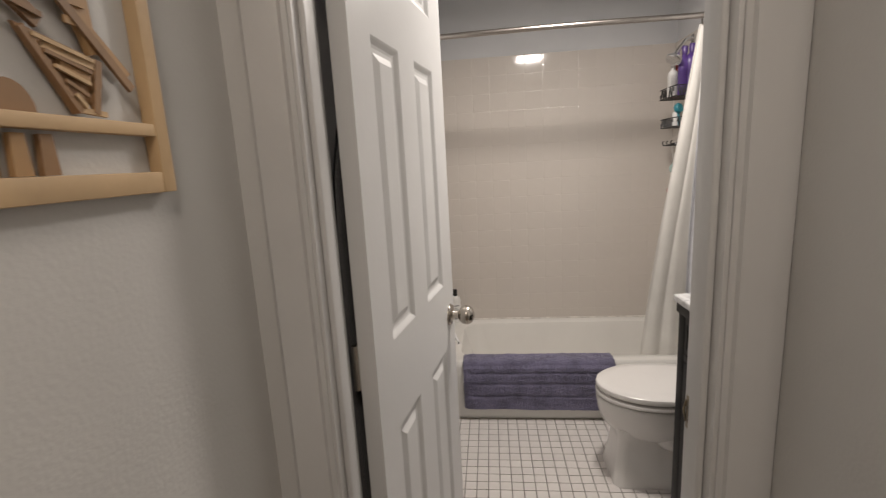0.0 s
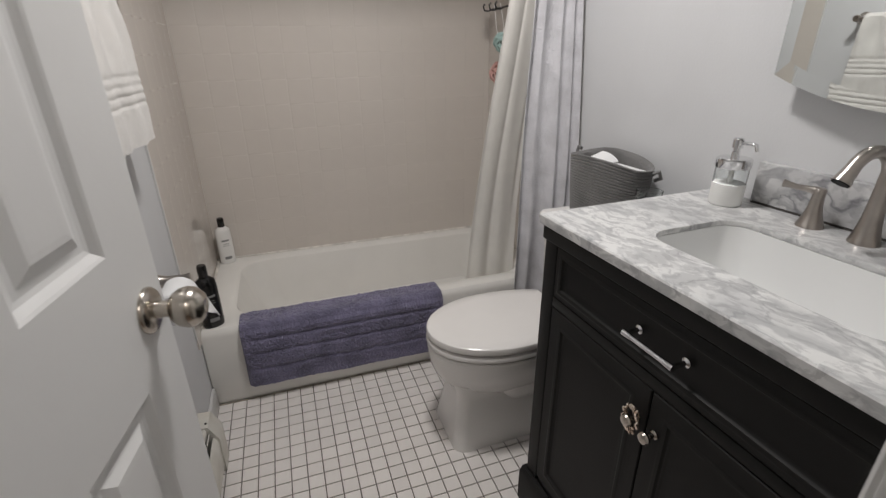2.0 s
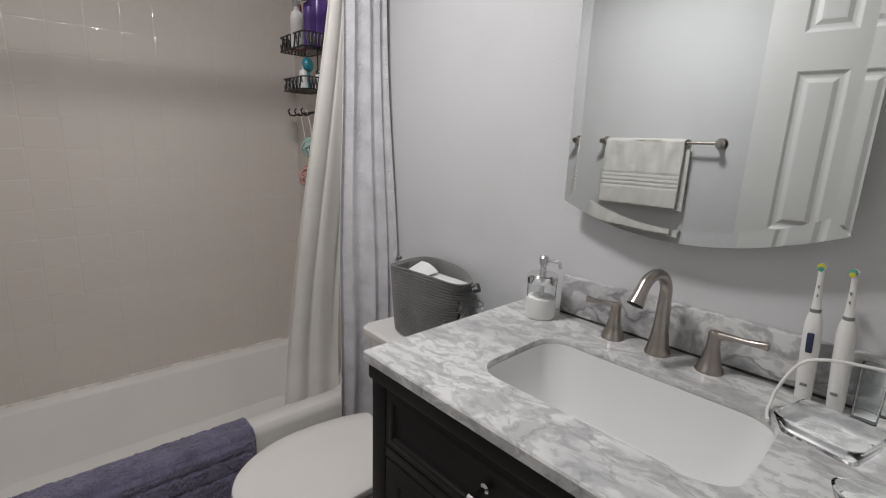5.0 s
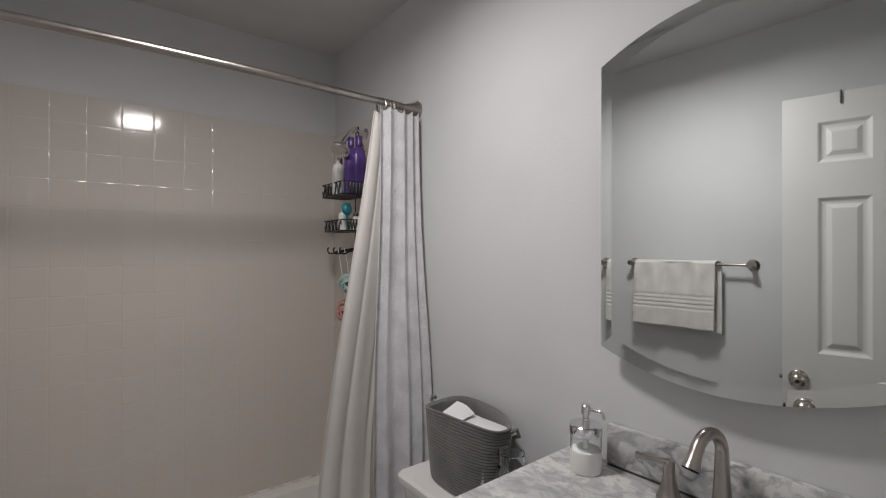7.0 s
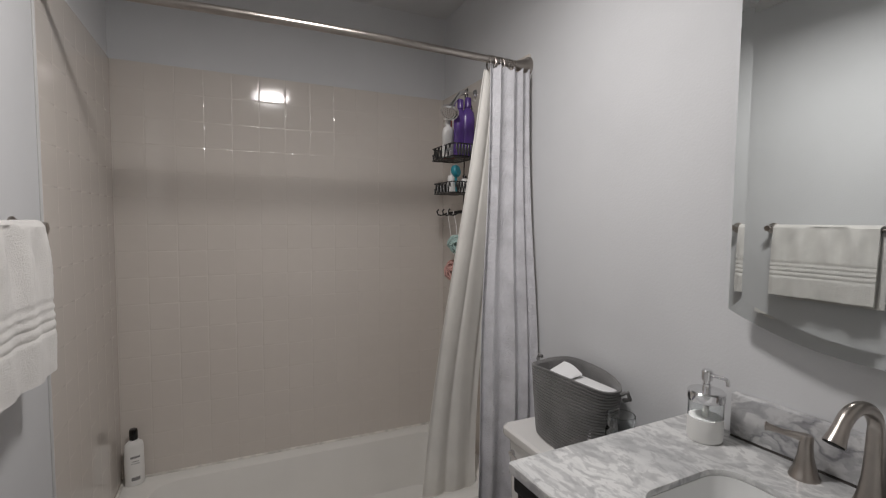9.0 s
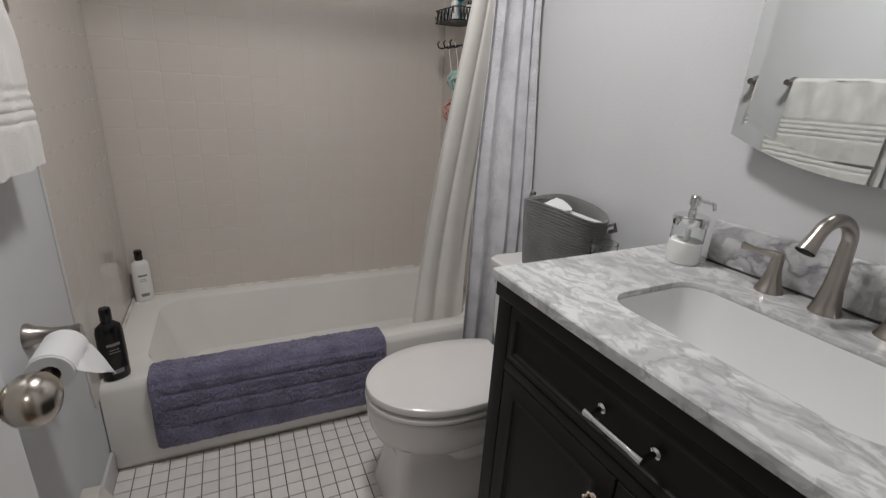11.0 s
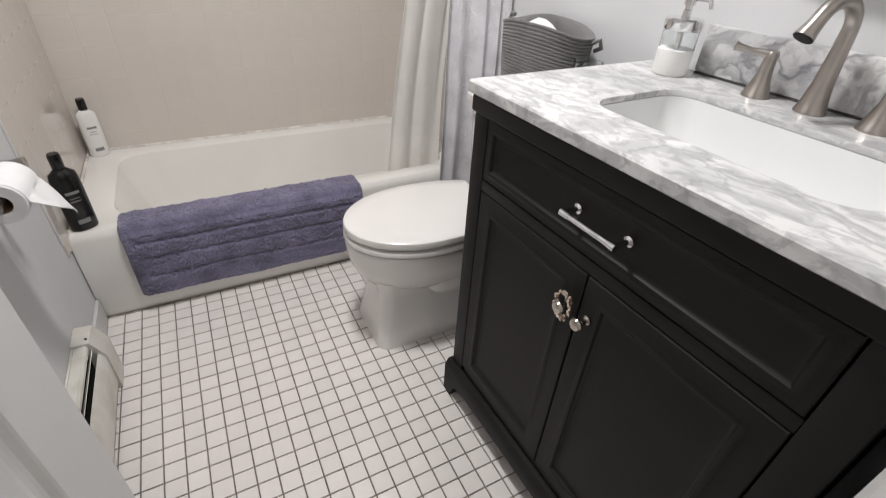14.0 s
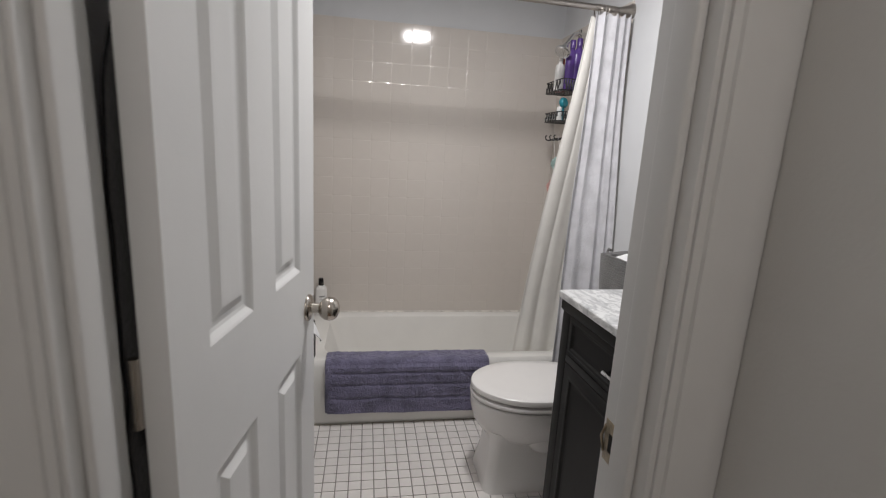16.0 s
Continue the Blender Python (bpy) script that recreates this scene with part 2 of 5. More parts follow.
def loft(loops, cap=(True, True), into=None, closed=True):
    """Skins a row of loops of equal length."""
    bm = bmesh.new()
    rings = [[bm.verts.new(p) for p in loop] for loop in loops]
    n = len(rings[0])
    for a, b in zip(rings, rings[1:]):
        for i in range(n if closed else n - 1):
            j = (i + 1) % n
            bm.faces.new((a[i], a[j], b[j], b[i]))
    if cap[0]:
        bm.faces.new(rings[0][::-1])
    if cap[1]:
        bm.faces.new(rings[-1])
    return merge(into, bm)


def turned(profile, seg=24, at=(0, 0, 0), m=None, into=None, cap=(True, True)):
    """A body of revolution round z from (radius, height) pairs, moved by at or m."""
    loops = []
    for r, z in profile:
        loops.append([Vector((max(r, 1e-4) * math.cos(2 * math.pi * i / seg), max(r, 1e-4) * math.sin(2 * math.pi * i / seg), z)) for i in range(seg)])
    bm = loft(loops, cap)
    bm.transform(m if m is not None else Matrix.Translation(at))
    return merge(into, bm)


def tube(points, radii, seg=10, into=None, cap=(True, True)):
    """A round bar along points; radii one number or one for each point."""
    pts = [Vector(p) for p in points]
    rs = radii if isinstance(radii, (list, tuple)) else [radii] * len(pts)
    loops, side = [], None
    for i, p in enumerate(pts):
        d = (pts[min(i + 1, len(pts) - 1)] - pts[max(i - 1, 0)]).normalized()
        if side is None:
            side = d.cross(Vector((0, 0, 1)) if abs(d.z) < 0.9 else Vector((1, 0, 0))).normalized()
        side = (side - d * side.dot(d)).normalized()
        up = d.cross(side)
        loops.append([p + rs[i] * (math.cos(2 * math.pi * k / seg) * side + math.sin(2 * math.pi * k / seg) * up) for k in range(seg)])
    return loft(loops, cap, into)


def arc(centre, r, a0, a1, n, u, v):
    c, u, v = Vector(centre), Vector(u), Vector(v)
    return [c + r * (math.cos(radians(a0 + (a1 - a0) * i / n)) * u + math.sin(radians(a0 + (a1 - a0) * i / n)) * v) for i in range(n + 1)]


def rrect(x0, x1, y0, y1, z, r, n=6):
    """A rounded rectangle's loop at height z."""
    out = []
    for cx, cy, a in ((x1 - r, y1 - r, 0), (x0 + r, y1 - r, 90), (x0 + r, y0 + r, 180), (x1 - r, y0 + r, 270)):
        for i in range(n + 1):
            t = radians(a + 90 * i / n)
            out.append(Vector((cx + r * math.cos(t), cy + r * math.sin(t), z)))
    return out


def sheet(fn, nu, nv, thick=0.0, into=None):
    """A grid skin of fn(u, v), given a thickness along its normals."""
    bm = bmesh.new()
    vs = [[bm.verts.new(fn(i / nu, j / nv)) for j in range(nv + 1)] for i in range(nu + 1)]
    for i in range(nu):
        for j in range(nv):
            bm.faces.new((vs[i][j], vs[i + 1][j], vs[i + 1][j + 1], vs[i][j + 1]))
    if thick:
        bmesh.ops.recalc_face_normals(bm, faces=bm.faces)
        bmesh.ops.solidify(bm, geom=bm.faces[:], thickness=thick)
    return merge(into, bm)


def smoothstep(a, b, x):
    t = min(1, max(0, (x - a) / (b - a)))
    return t * t * (3 - 2 * t)


# ---- the room's shell ----
XR, YF, YD, YH, ZC = 1.45, 0.712, -1.549, -1.642, 2.43
TILE_TOP = 2.02
floor = solo("floor", box(-0.9, 1.7, -3.6, 1.0, -0.1, -0.003), FGROUT, "white square mosaic tile floor with dark grout", "floor", kind="structure", smooth=False)
solo("floor_hall", box(-0.12, 0.8, -3.5, YH + 0.04, -0.003, 0.002), HALLFLOOR, "dark hall floorboards", "floor", kind="structure")
solo("ceiling", box(-0.3, 1.7, -3.6, 1.0, ZC, ZC + 0.1), CEIL, "flat white painted ceiling", "ceiling", kind="structure", smooth=False)
solo("wall_left", box(-0.1, 0, YD, YF + 0.1, 0, ZC), PAINT, "pale grey painted bathroom wall", "wall", kind="structure", smooth=False)
KINK, SKEW = -0.40, 2.0
NEAR_WALL = Matrix.Translation((XR, KINK, 0)) @ Matrix.Rotation(radians(SKEW), 4, "Z") @ Matrix.Translation((-XR, -KINK, 0))
bm = box(XR, XR + 0.1, KINK, YF + 0.1, 0, ZC)
near = box(XR, XR + 0.1, YD - 0.02, KINK + 0.0005, 0, ZC)
near.transform(NEAR_WALL)
solo("wall_right", merge(bm, near), PAINT, "pale grey painted wall behind the vanity", "wall", kind="structure", smooth=False)
wall_far = solo("wall_far", box(0, XR, YF + 0.009, YF + 0.1, 0, ZC), PAINT, "tiled wall behind the bathtub, painted above", "wall", kind="structure", smooth=False)
bm = box(-0.3, 0.030, YH, YD, 0, ZC)
box(0.655, XR + 0.2, YH, YD, 0, ZC, into=bm)
box(0.030, 0.655, YH, YD, 2.06, ZC, into=bm)
solo("wall_door", bm, HALL_PAINT, "painted wall with the bathroom doorway", "wall", kind="structure", smooth=False)
solo("wall_hall_left", box(-0.17, -0.07, -3.5, YH, 0, ZC), HALL_PAINT, "warm grey painted hall wall", "wall", kind="structure", smooth=False)
solo("wall_hall_right", box(0.73, 0.83, -3.5, YH, 0, ZC), HALL_PAINT, "warm grey painted hall wall", "wall", kind="structure", smooth=False)
solo("wall_hall_back", box(-0.17, 0.83, -3.6, -3.5, 0, ZC), HALL_PAINT, "warm grey painted hall wall", "wall", kind="structure", smooth=False)

# door frame: jambs, stops, casings
frame_ob = thing("door_frame", (0.35, YH, 0), "white painted wooden door frame with stops", "door frame", kind="structure")
for name, x0, x1 in (("jamb", 0.030, 0.043), ("jamb", 0.643, 0.655)):
    part(name, box(x0, x1, YH - 0.006, YD + 0.006, 0, 2.06, 0.003), TRIM, frame_ob)
part("head_jamb", box(0.043, 0.643, YH - 0.006, YD + 0.006, 2.045, 2.06, 0.003), TRIM, frame_ob)
for x0, x1 in ((0.0435, 0.054), (0.631, 0.6425)):
    bm = box(x0, x1, YH + 0.014, YD - 0.036, 0, 2.045, 0.004, 3)
    part("door_stop", bm, TRIM, frame_ob)
part("door_stop", box(0.0545, 0.6305, YH + 0.014, YD - 0.036, 2.033, 2.0445, 0.004), TRIM, frame_ob)


def casing(name, x0, x1, flip, y, side, z1=2.13):
    """Moulded casing board; its bead runs along the opening."""
    prof = [(0.0, 0.0), (0.0, 0.010), (0.006, 0.014), (0.013, 0.010), (0.018, 0.012), (0.045, 0.016), (0.060, 0.018), (0.066, 0.014), (0.066, 0.0)]
    w = (x1 - x0) / 0.066
    loops = [[Vector(((x0 + u * w) if not flip else (x1 - u * w), y + side * v, z)) for u, v in prof] for z in (0.0, z1)]
    part(name, loft(loops), TRIM, frame_ob)


casing("casing", 0.650, 0.7285, False, YH - 0.0005, -1)
casing("casing", -0.032, 0.037, True, YH - 0.0005, -1)
casing("casing", 0.650, 0.716, False, YD + 0.0005, 1)
part("head_casing", box(-0.0685, 0.7285, YH - 0.020, YH - 0.0005, 2.131, 2.20, 0.003), TRIM, frame_ob)
plate = part("strike_plate", box(0.6415, 0.6428, -1.594, -1.552, 0.925, 0.985, 0.0006), RUST, frame_ob, "worn metal strike plate")
# near-black block on the plate stands for the shade inside the latch hole
part("hole_shade", box(0.6408, 0.6416, -1.584, -1.564, 0.942, 0.968), GAPM, plate)
part("lip", tube([(0.6418, -1.553, 0.935), (0.6405, -1.546, 0.955), (0.6418, -1.553, 0.975)], 0.002, 6), RUST, plate)

# ---- ceiling lamp ----
lamp = thing("ceiling_lamp", (LAMP[0], LAMP[1], ZC), "round frosted flush ceiling lamp, lit", "lamp")
part("canopy", turned([(0.06, ZC - 0.001), (0.06, ZC - 0.010), (0.04, ZC - 0.016), (0.02, ZC - 0.03), (0.02, LAMP[2] + 0.03)], 32, (LAMP[0], LAMP[1], 0)), NICKEL, lamp)
part("pan", turned([(0.021, LAMP[2] + 0.036), (0.115, LAMP[2] + 0.034), (0.124, LAMP[2] + 0.028), (0.124, LAMP[2] + 0.016), (0.119, LAMP[2] + 0.016)], 40, (LAMP[0], LAMP[1], 0)), NICKEL, lamp)
part("shade", turned([(0.118, LAMP[2] + 0.016), (0.115, LAMP[2] + 0.006), (0.095, LAMP[2] - 0.002), (0.05, LAMP[2] - 0.007), (0.002, LAMP[2] - 0.009)], 40, (LAMP[0], LAMP[1], 0), cap=(False, True)), GLOW, lamp, "glowing frosted glass dome")
# made-up fixture round the added hall source, out of view
added_hall_lamp = thing("added_hall_lamp", (0.42, -2.75, ZC), "round hall ceiling lamp, added out of view, lit", "lamp")
part("pan", turned([(0.15, ZC - 0.001), (0.155, ZC - 0.012), (0.15, ZC - 0.03), (0.13, ZC - 0.03)], 32, (0.42, -2.75, 0)), CHROME, added_hall_lamp)
part("shade", turned([(0.13, ZC - 0.03), (0.12, ZC - 0.05), (0.06, ZC - 0.062), (0.002, ZC - 0.064)], 32, (0.42, -2.75, 0), cap=(False, True)), GLOW, added_hall_lamp)

# ---- bathtub ----
tub = thing("bathtub", (0.72, 0.35, 0), "white enamelled alcove bathtub with a plain apron", "bathtub")
X0, X1, Y0, Y1, RIM = 0.002, 1.448, 0.0, YF - 0.001, 0.333
N = 8
loops = [rrect(X0, X1, Y0 + 0.006, Y1, 0.0, 0.004, N), rrect(X0, X1, Y0, Y1, 0.02, 0.004, N), rrect(X0, X1, Y0, Y1, RIM - 0.03, 0.006, N),
         rrect(X0 + 0.002, X1 - 0.002, Y0 + 0.004, Y1, RIM - 0.012, 0.010, N), rrect(X0 + 0.006, X1 - 0.006, Y0 + 0.015, Y1 - 0.004, RIM - 0.001, 0.016, N),
         rrect(X0 + 0.02, X1 - 0.02, Y0 + 0.030, Y1 - 0.02, RIM, 0.02, N), rrect(0.105, 1.375, 0.078, 0.632, RIM - 0.001, 0.11, N),
         rrect(0.118, 1.362, 0.088, 0.620, RIM - 0.008, 0.105, N), rrect(0.126, 1.355, 0.096, 0.612, RIM - 0.03, 0.10, N),
         rrect(0.175, 1.33, 0.120, 0.585, 0.15, 0.10, N), rrect(0.215, 1.31, 0.140, 0.565, 0.09, 0.09, N), rrect(0.29, 1.25, 0.20, 0.505, 0.066, 0.06, N)]
part("basin", loft(loops), ENAMEL, tub)
bm = bmesh.new()
tube([(0.012, Y1 - 0.029, RIM + 0.002), (XR - 0.012, Y1 - 0.029, RIM + 0.002)], 0.006, 8, bm)
tube([(0.013, 0.03, RIM + 0.002), (0.013, Y1 - 0.01, RIM + 0.002)], 0.006, 8, bm)
part("caulk", bm, mat("caulk", (0.68, 0.65, 0.60), 0.6, vary=0.15, scale=25), tub, "bead of white caulk")
part("floor_caulk", tube([(0.012, -0.002, 0.001), (XR - 0.02, -0.002, 0.001)], 0.0035, 6), mat("old_caulk", (0.30, 0.27, 0.22), 0.7, vary=0.4, scale=40), tub)
part("drain", turned([(0.03, 0.067), (0.03, 0.071), (0.02, 0.073), (0.002, 0.073)], 20, (1.2, 0.35, 0)), CHROME, tub)
ov = turned([(0.036, 0.0), (0.036, 0.006), (0.02, 0.010), (0.002, 0.011)], 20, m=pose(1.345, 0.35, 0.24, 0, -80, 0))
part("overflow_plate", ov, CHROME, tub)

# ---- bath mat over the rim ----
def mat_point(u, v, pile=True):
    x = 0.137 + 0.795 * u
    length = 0.40
    s = v * length
    # from the inside edge over the rim and down the apron
    if s < 0.035:
        p = (0.082 , RIM - 0.030 + 0.9 * s)
    elif s < 0.105:
        p = (0.082 - (s - 0.035), RIM + 0.004)
    elif s < 0.15:
        a = (s - 0.105) / 0.045 * math.pi / 2
        p = (0.012 - 0.028 * math.sin(a), RIM + 0.004 - 0.028 * (1 - math.cos(a)))
    else:
        p = (-0.016 - 0.006 * math.sin((s - 0.15) * 9), RIM - 0.024 - (s - 0.15) * (0.92 + 0.04 * u))
    y, z = p
    if not pile:
        return Vector((x, y + (0.0 if s < 0.15 else 0.004), z - (0.003 if s < 0.15 else 0.0)))
    fluff = 0.009
    for g in (0.182, 0.245, 0.318):
        fluff -= 0.0065 * math.exp(-((s - g) / 0.0075) ** 2) * smoothstep(0.03, 0.06, min(u, 1 - u))
    fluff *= min(1, (1 - abs(2 * u - 1)) * 26) ** 0.5
    fluff += 0.003 * noise.noise(Vector((x * 60, s * 60, 0.3))) + 0.0045 * noise.noise(Vector((x * 150, s * 150, 2)))
    edge = 0.006 * noise.noise(Vector((x * 7, v * 3, 9)))
    if s < 0.15:
        return Vector((x, y - 0.3 * fluff, z + fluff))
    return Vector((x + 0.02 * (1 - u) * (s - 0.15), y - fluff - 0.004, z + edge * (s > 0.3)))


part_mat = thing("bath_mat", (0.53, 0, RIM), "lavender terry bath mat draped over the tub rim", "bath mat")
rings = []
for i in range(321):
    rings.append([mat_point(i / 320, j / 160) for j in range(161)] + [mat_point(i / 320, 1 - j / 40, False) for j in range(41)])
part("terry_cloth", loft(rings), LAV, part_mat)

# ---- toilet ----
TY = -0.412


def oval(x0, x1, half, z, n=48, back=1.28, y=TY):
    """Egg-shaped loop: blunt at the wall end (x1), round at the tip (x0)."""
    out = []
    xm = x0 + (x1 - x0) * 0.52
    for i in range(n):
        t = 2 * math.pi * i / n
        c, s = math.cos(t), math.sin(t)
        if c >= 0:
            px, py = xm + (x1 - xm) * min(1.0, c * back), half * abs(s) ** 0.6 * (1 if s > 0 else -1)
        else:
            px, py = xm - (xm - x0) * abs(c), half * s
        out.append(Vector((px, y + py, z)))
    return out


toilet = thing("toilet", (1.05, TY, 0), "white porcelain toilet with its lid closed", "toilet")
# faceted pedestal, trapway bulge behind it and the round bowl over both
part("pedestal", loft([rrect(0.798, 1.30, TY - 0.126, TY + 0.126, 0.0, 0.042, 8), rrect(0.799, 1.30, TY - 0.125, TY + 0.125, 0.010, 0.042, 8), rrect(0.806, 1.295, TY - 0.115, TY + 0.115, 0.05, 0.040, 8), rrect(0.818, 1.29, TY - 0.099, TY + 0.099, 0.12, 0.038, 8), rrect(0.824, 1.285, TY - 0.089, TY + 0.089, 0.18, 0.038, 8), rrect(0.822, 1.285, TY - 0.088, TY + 0.088, 0.215, 0.04, 8), rrect(0.808, 1.285, TY - 0.104, TY + 0.104, 0.25, 0.06, 8)]), PORC, toilet)
part("trapway", loft([rrect(1.02, 1.27, TY - 0.088, TY + 0.088, 0.150, 0.04, 8), rrect(0.985, 1.28, TY - 0.114, TY + 0.114, 0.172, 0.05, 8), rrect(0.97, 1.285, TY - 0.122, TY + 0.122, 0.20, 0.055, 8), rrect(0.96, 1.29, TY - 0.126, TY + 0.126, 0.26, 0.055, 8), rrect(0.96, 1.29, TY - 0.130, TY + 0.130, 0.30, 0.055, 8)]), PORC, toilet)
part("bowl", loft([oval(0.89, 1.18, 0.060, 0.168), oval(0.845, 1.215, 0.090, 0.188), oval(0.806, 1.23, 0.118, 0.218), oval(0.778, 1.24, 0.142, 0.252), oval(0.760, 1.245, 0.159, 0.29),
                   oval(0.751, 1.25, 0.169, 0.325), oval(0.7475, 1.25, 0.174, 0.350), oval(0.7475, 1.25, 0.175, 0.366), oval(0.752, 1.247, 0.171, 0.3715), oval(0.80, 1.22, 0.13, 0.373), oval(0.86, 1.17, 0.08, 0.373)]), PORC, toilet)
part("seat", loft([oval(0.86, 1.15, 0.08, 0.3790), oval(0.752, 1.216, 0.172, 0.3790), oval(0.7445, 1.218, 0.1785, 0.383), oval(0.7435, 1.218, 0.1795, 0.391), oval(0.7455, 1.217, 0.1775, 0.3965), oval(0.753, 1.216, 0.171, 0.3985), oval(0.86, 1.15, 0.08, 0.3985)]), SEATM, toilet)
part("lid", loft([oval(0.86, 1.15, 0.08, 0.4065), oval(0.752, 1.222, 0.1725, 0.4065), oval(0.746, 1.224, 0.1775, 0.410), oval(0.745, 1.224, 0.1785, 0.422), oval(0.7475, 1.223, 0.1765, 0.4295), oval(0.754, 1.219, 0.171, 0.4335), oval(0.80, 1.18, 0.13, 0.4365), oval(0.88, 1.12, 0.07, 0.437)]), SEATM, toilet)
for dy in (-0.07, 0.07):
    part("hinge", turned([(0.016, 0.386), (0.016, 0.425), (0.012, 0.432), (0.002, 0.433)], 14, (1.235, TY + dy, 0)), SEATM, toilet)
part("shelf", loft([rrect(1.19, 1.435, TY - 0.12, TY + 0.12, 0.25, 0.03), rrect(1.19, 1.435, TY - 0.15, TY + 0.15, 0.33, 0.03), rrect(1.20, 1.435, TY - 0.15, TY + 0.15, 0.385, 0.03)]), PORC, toilet)
part("tank", loft([rrect(1.265, 1.44, TY - 0.175, TY + 0.150, 0.386, 0.03), rrect(1.246, 1.442, TY - 0.22, TY + 0.158, 0.45, 0.03), rrect(1.238, 1.443, TY - 0.24, TY + 0.165, 0.70, 0.03)]), PORC, toilet)
part("tank_lid", loft([rrect(1.228, 1.445, TY - 0.260, TY + 0.176, 0.7005, 0.025), rrect(1.224, 1.447, TY - 0.264, TY + 0.180, 0.708, 0.025), rrect(1.224, 1.447, TY - 0.264, TY + 0.180, 0.727, 0.025), rrect(1.232, 1.444, TY - 0.257, TY + 0.173, 0.735, 0.022)]), PORC, toilet)
lever = tube([(1.246, TY + 0.125, 0.655), (1.228, TY + 0.125, 0.655)], [0.013, 0.010], 14)
tube([(1.230, TY + 0.13, 0.656), (1.226, TY + 0.08, 0.652), (1.228, TY + 0.055, 0.650)], [0.006, 0.005, 0.007], 10, lever)
part("flush_lever", lever, CHROME, toilet, "chrome flush lever")
part("bolt_cap", turned([(0.012, 0), (0.012, 0.012), (0.006, 0.018), (0.001, 0.019)], 14, (1.06, TY - 0.20, 0.0)), PORC, toilet)

# ---- basket on the tank ----
def basket_loop(s, z, n=48, wave=0.0):
    out = []
    for i in range(n):
        t = 2 * math.pi * i / n
        c, q = math.cos(t), math.sin(t)
        p = Vector((1.345 + 0.080 * s * (abs(c) ** 0.8) * (1 if c > 0 else -1), -0.440 + 0.160 * s * (abs(q) ** 0.75) * (1 if q > 0 else -1), z))
        p.z += wave * (abs(math.cos(t)) ** 2 + 0.5 * math.sin(2 * t + 0.6))
        out.append(p)
    return out


basket = thing("rope_basket", (1.345, -0.462, 0.736), "grey coiled rope basket holding white packets", "basket")
loops = []
coils = 26
for k in range(coils):
    z = 0.7375 + k * 0.0082
    s = 0.86 + 0.14 * (k / (coils - 1)) ** 0.8
    wv = 0.012 * (k / (coils - 1)) ** 2
    for f, q in ((0.0, 0.972), (0.22, 1.0), (0.78, 1.0), (1.0, 0.972)):
        loops.append(basket_loop(s * q, z + f * 0.0080, wave=wv))
inner = [basket_loop((0.86 + 0.14 * (k / (coils - 1)) ** 0.8) * 0.92, 0.7375 + k * 0.0082, wave=0.012 * (k / (coils - 1)) ** 2) for k in range(coils - 1, -1, -1)]
part("body", loft(loops + inner, cap=(True, True)), ROPE, basket)
h = tube([(1.345, -0.282, 0.925), (1.347, -0.262, 0.945), (1.35, -0.264, 0.957), (1.352, -0.278, 0.955)], 0.006, 8)
part("handle", h, ROPE, basket)
h = tube([(1.375, -0.595, 0.935), (1.382, -0.612, 0.945), (1.39, -0.612, 0.925), (1.39, -0.592, 0.915)], 0.006, 8)
part("handle", h, ROPE, basket)
packet = thing("paper_packet", (1.345, -0.43, 0.80), "white folded paper packet in the basket", "packet")
bm = box(-0.055, 0.05, -0.105, 0.105, 0.0, 0.15, 0.004)
bm.transform(pose(1.345, -0.46, 0.782, 0, 2, 3))
part("box", bm, PAPER, packet)
bm = sheet(lambda u, v: Vector((1.295 + 0.085 * u, -0.375 - 0.085 * v + 0.02 * u, 0.9395 + 0.018 * (1 - v) * u + 0.008 * math.sin(3 * v))), 8, 8, 0.0012)
part("leaflet", bm, PAPER, packet)
jar = thing("glass_jar", (1.337, -0.634, 0.736), "small clear glass jar standing on the toilet tank", "jar")
JC = (1.337, -0.634)
part("body", turned([(0.0, 0.737), (0.036, 0.737), (0.038, 0.742), (0.038, 0.858), (0.033, 0.872), (0.036, 0.878), (0.036, 0.902), (0.0335, 0.902), (0.030, 0.872), (0.0345, 0.855), (0.035, 0.744), (0.0, 0.742)], 28, (JC[0], JC[1], 0)), GLASS, jar).visible_shadow = False
part("label", turned([(0.0383, 0.765), (0.0386, 0.766), (0.0386, 0.799), (0.0383, 0.816)], 28, (JC[0], JC[1], 0), cap=(False, False)), PAPER, jar, "pale paper label")
part("label_text", turned([(0.0388, 0.786), (0.0389, 0.787), (0.0389, 0.799), (0.0388, 0.80)], 28, (JC[0], JC[1], 0), cap=(False, False)), LABEL_G, jar)

# ---- vanity cabinet ----
VX, VY0, VY1 = 0.928, -1.501, -0.757
SET_SQUARE = Matrix.Translation((0.924, -0.743, 0)) @ Matrix.Rotation(radians(SKEW), 4, "Z") @ Matrix.Translation((-0.912, 0.743, 0))


def with_wall(*obs):
    """Turns things of the vanity to stand square to the wall behind it."""
    for ob in obs:
        ob.matrix_world = SET_SQUARE @ ob.matrix_world


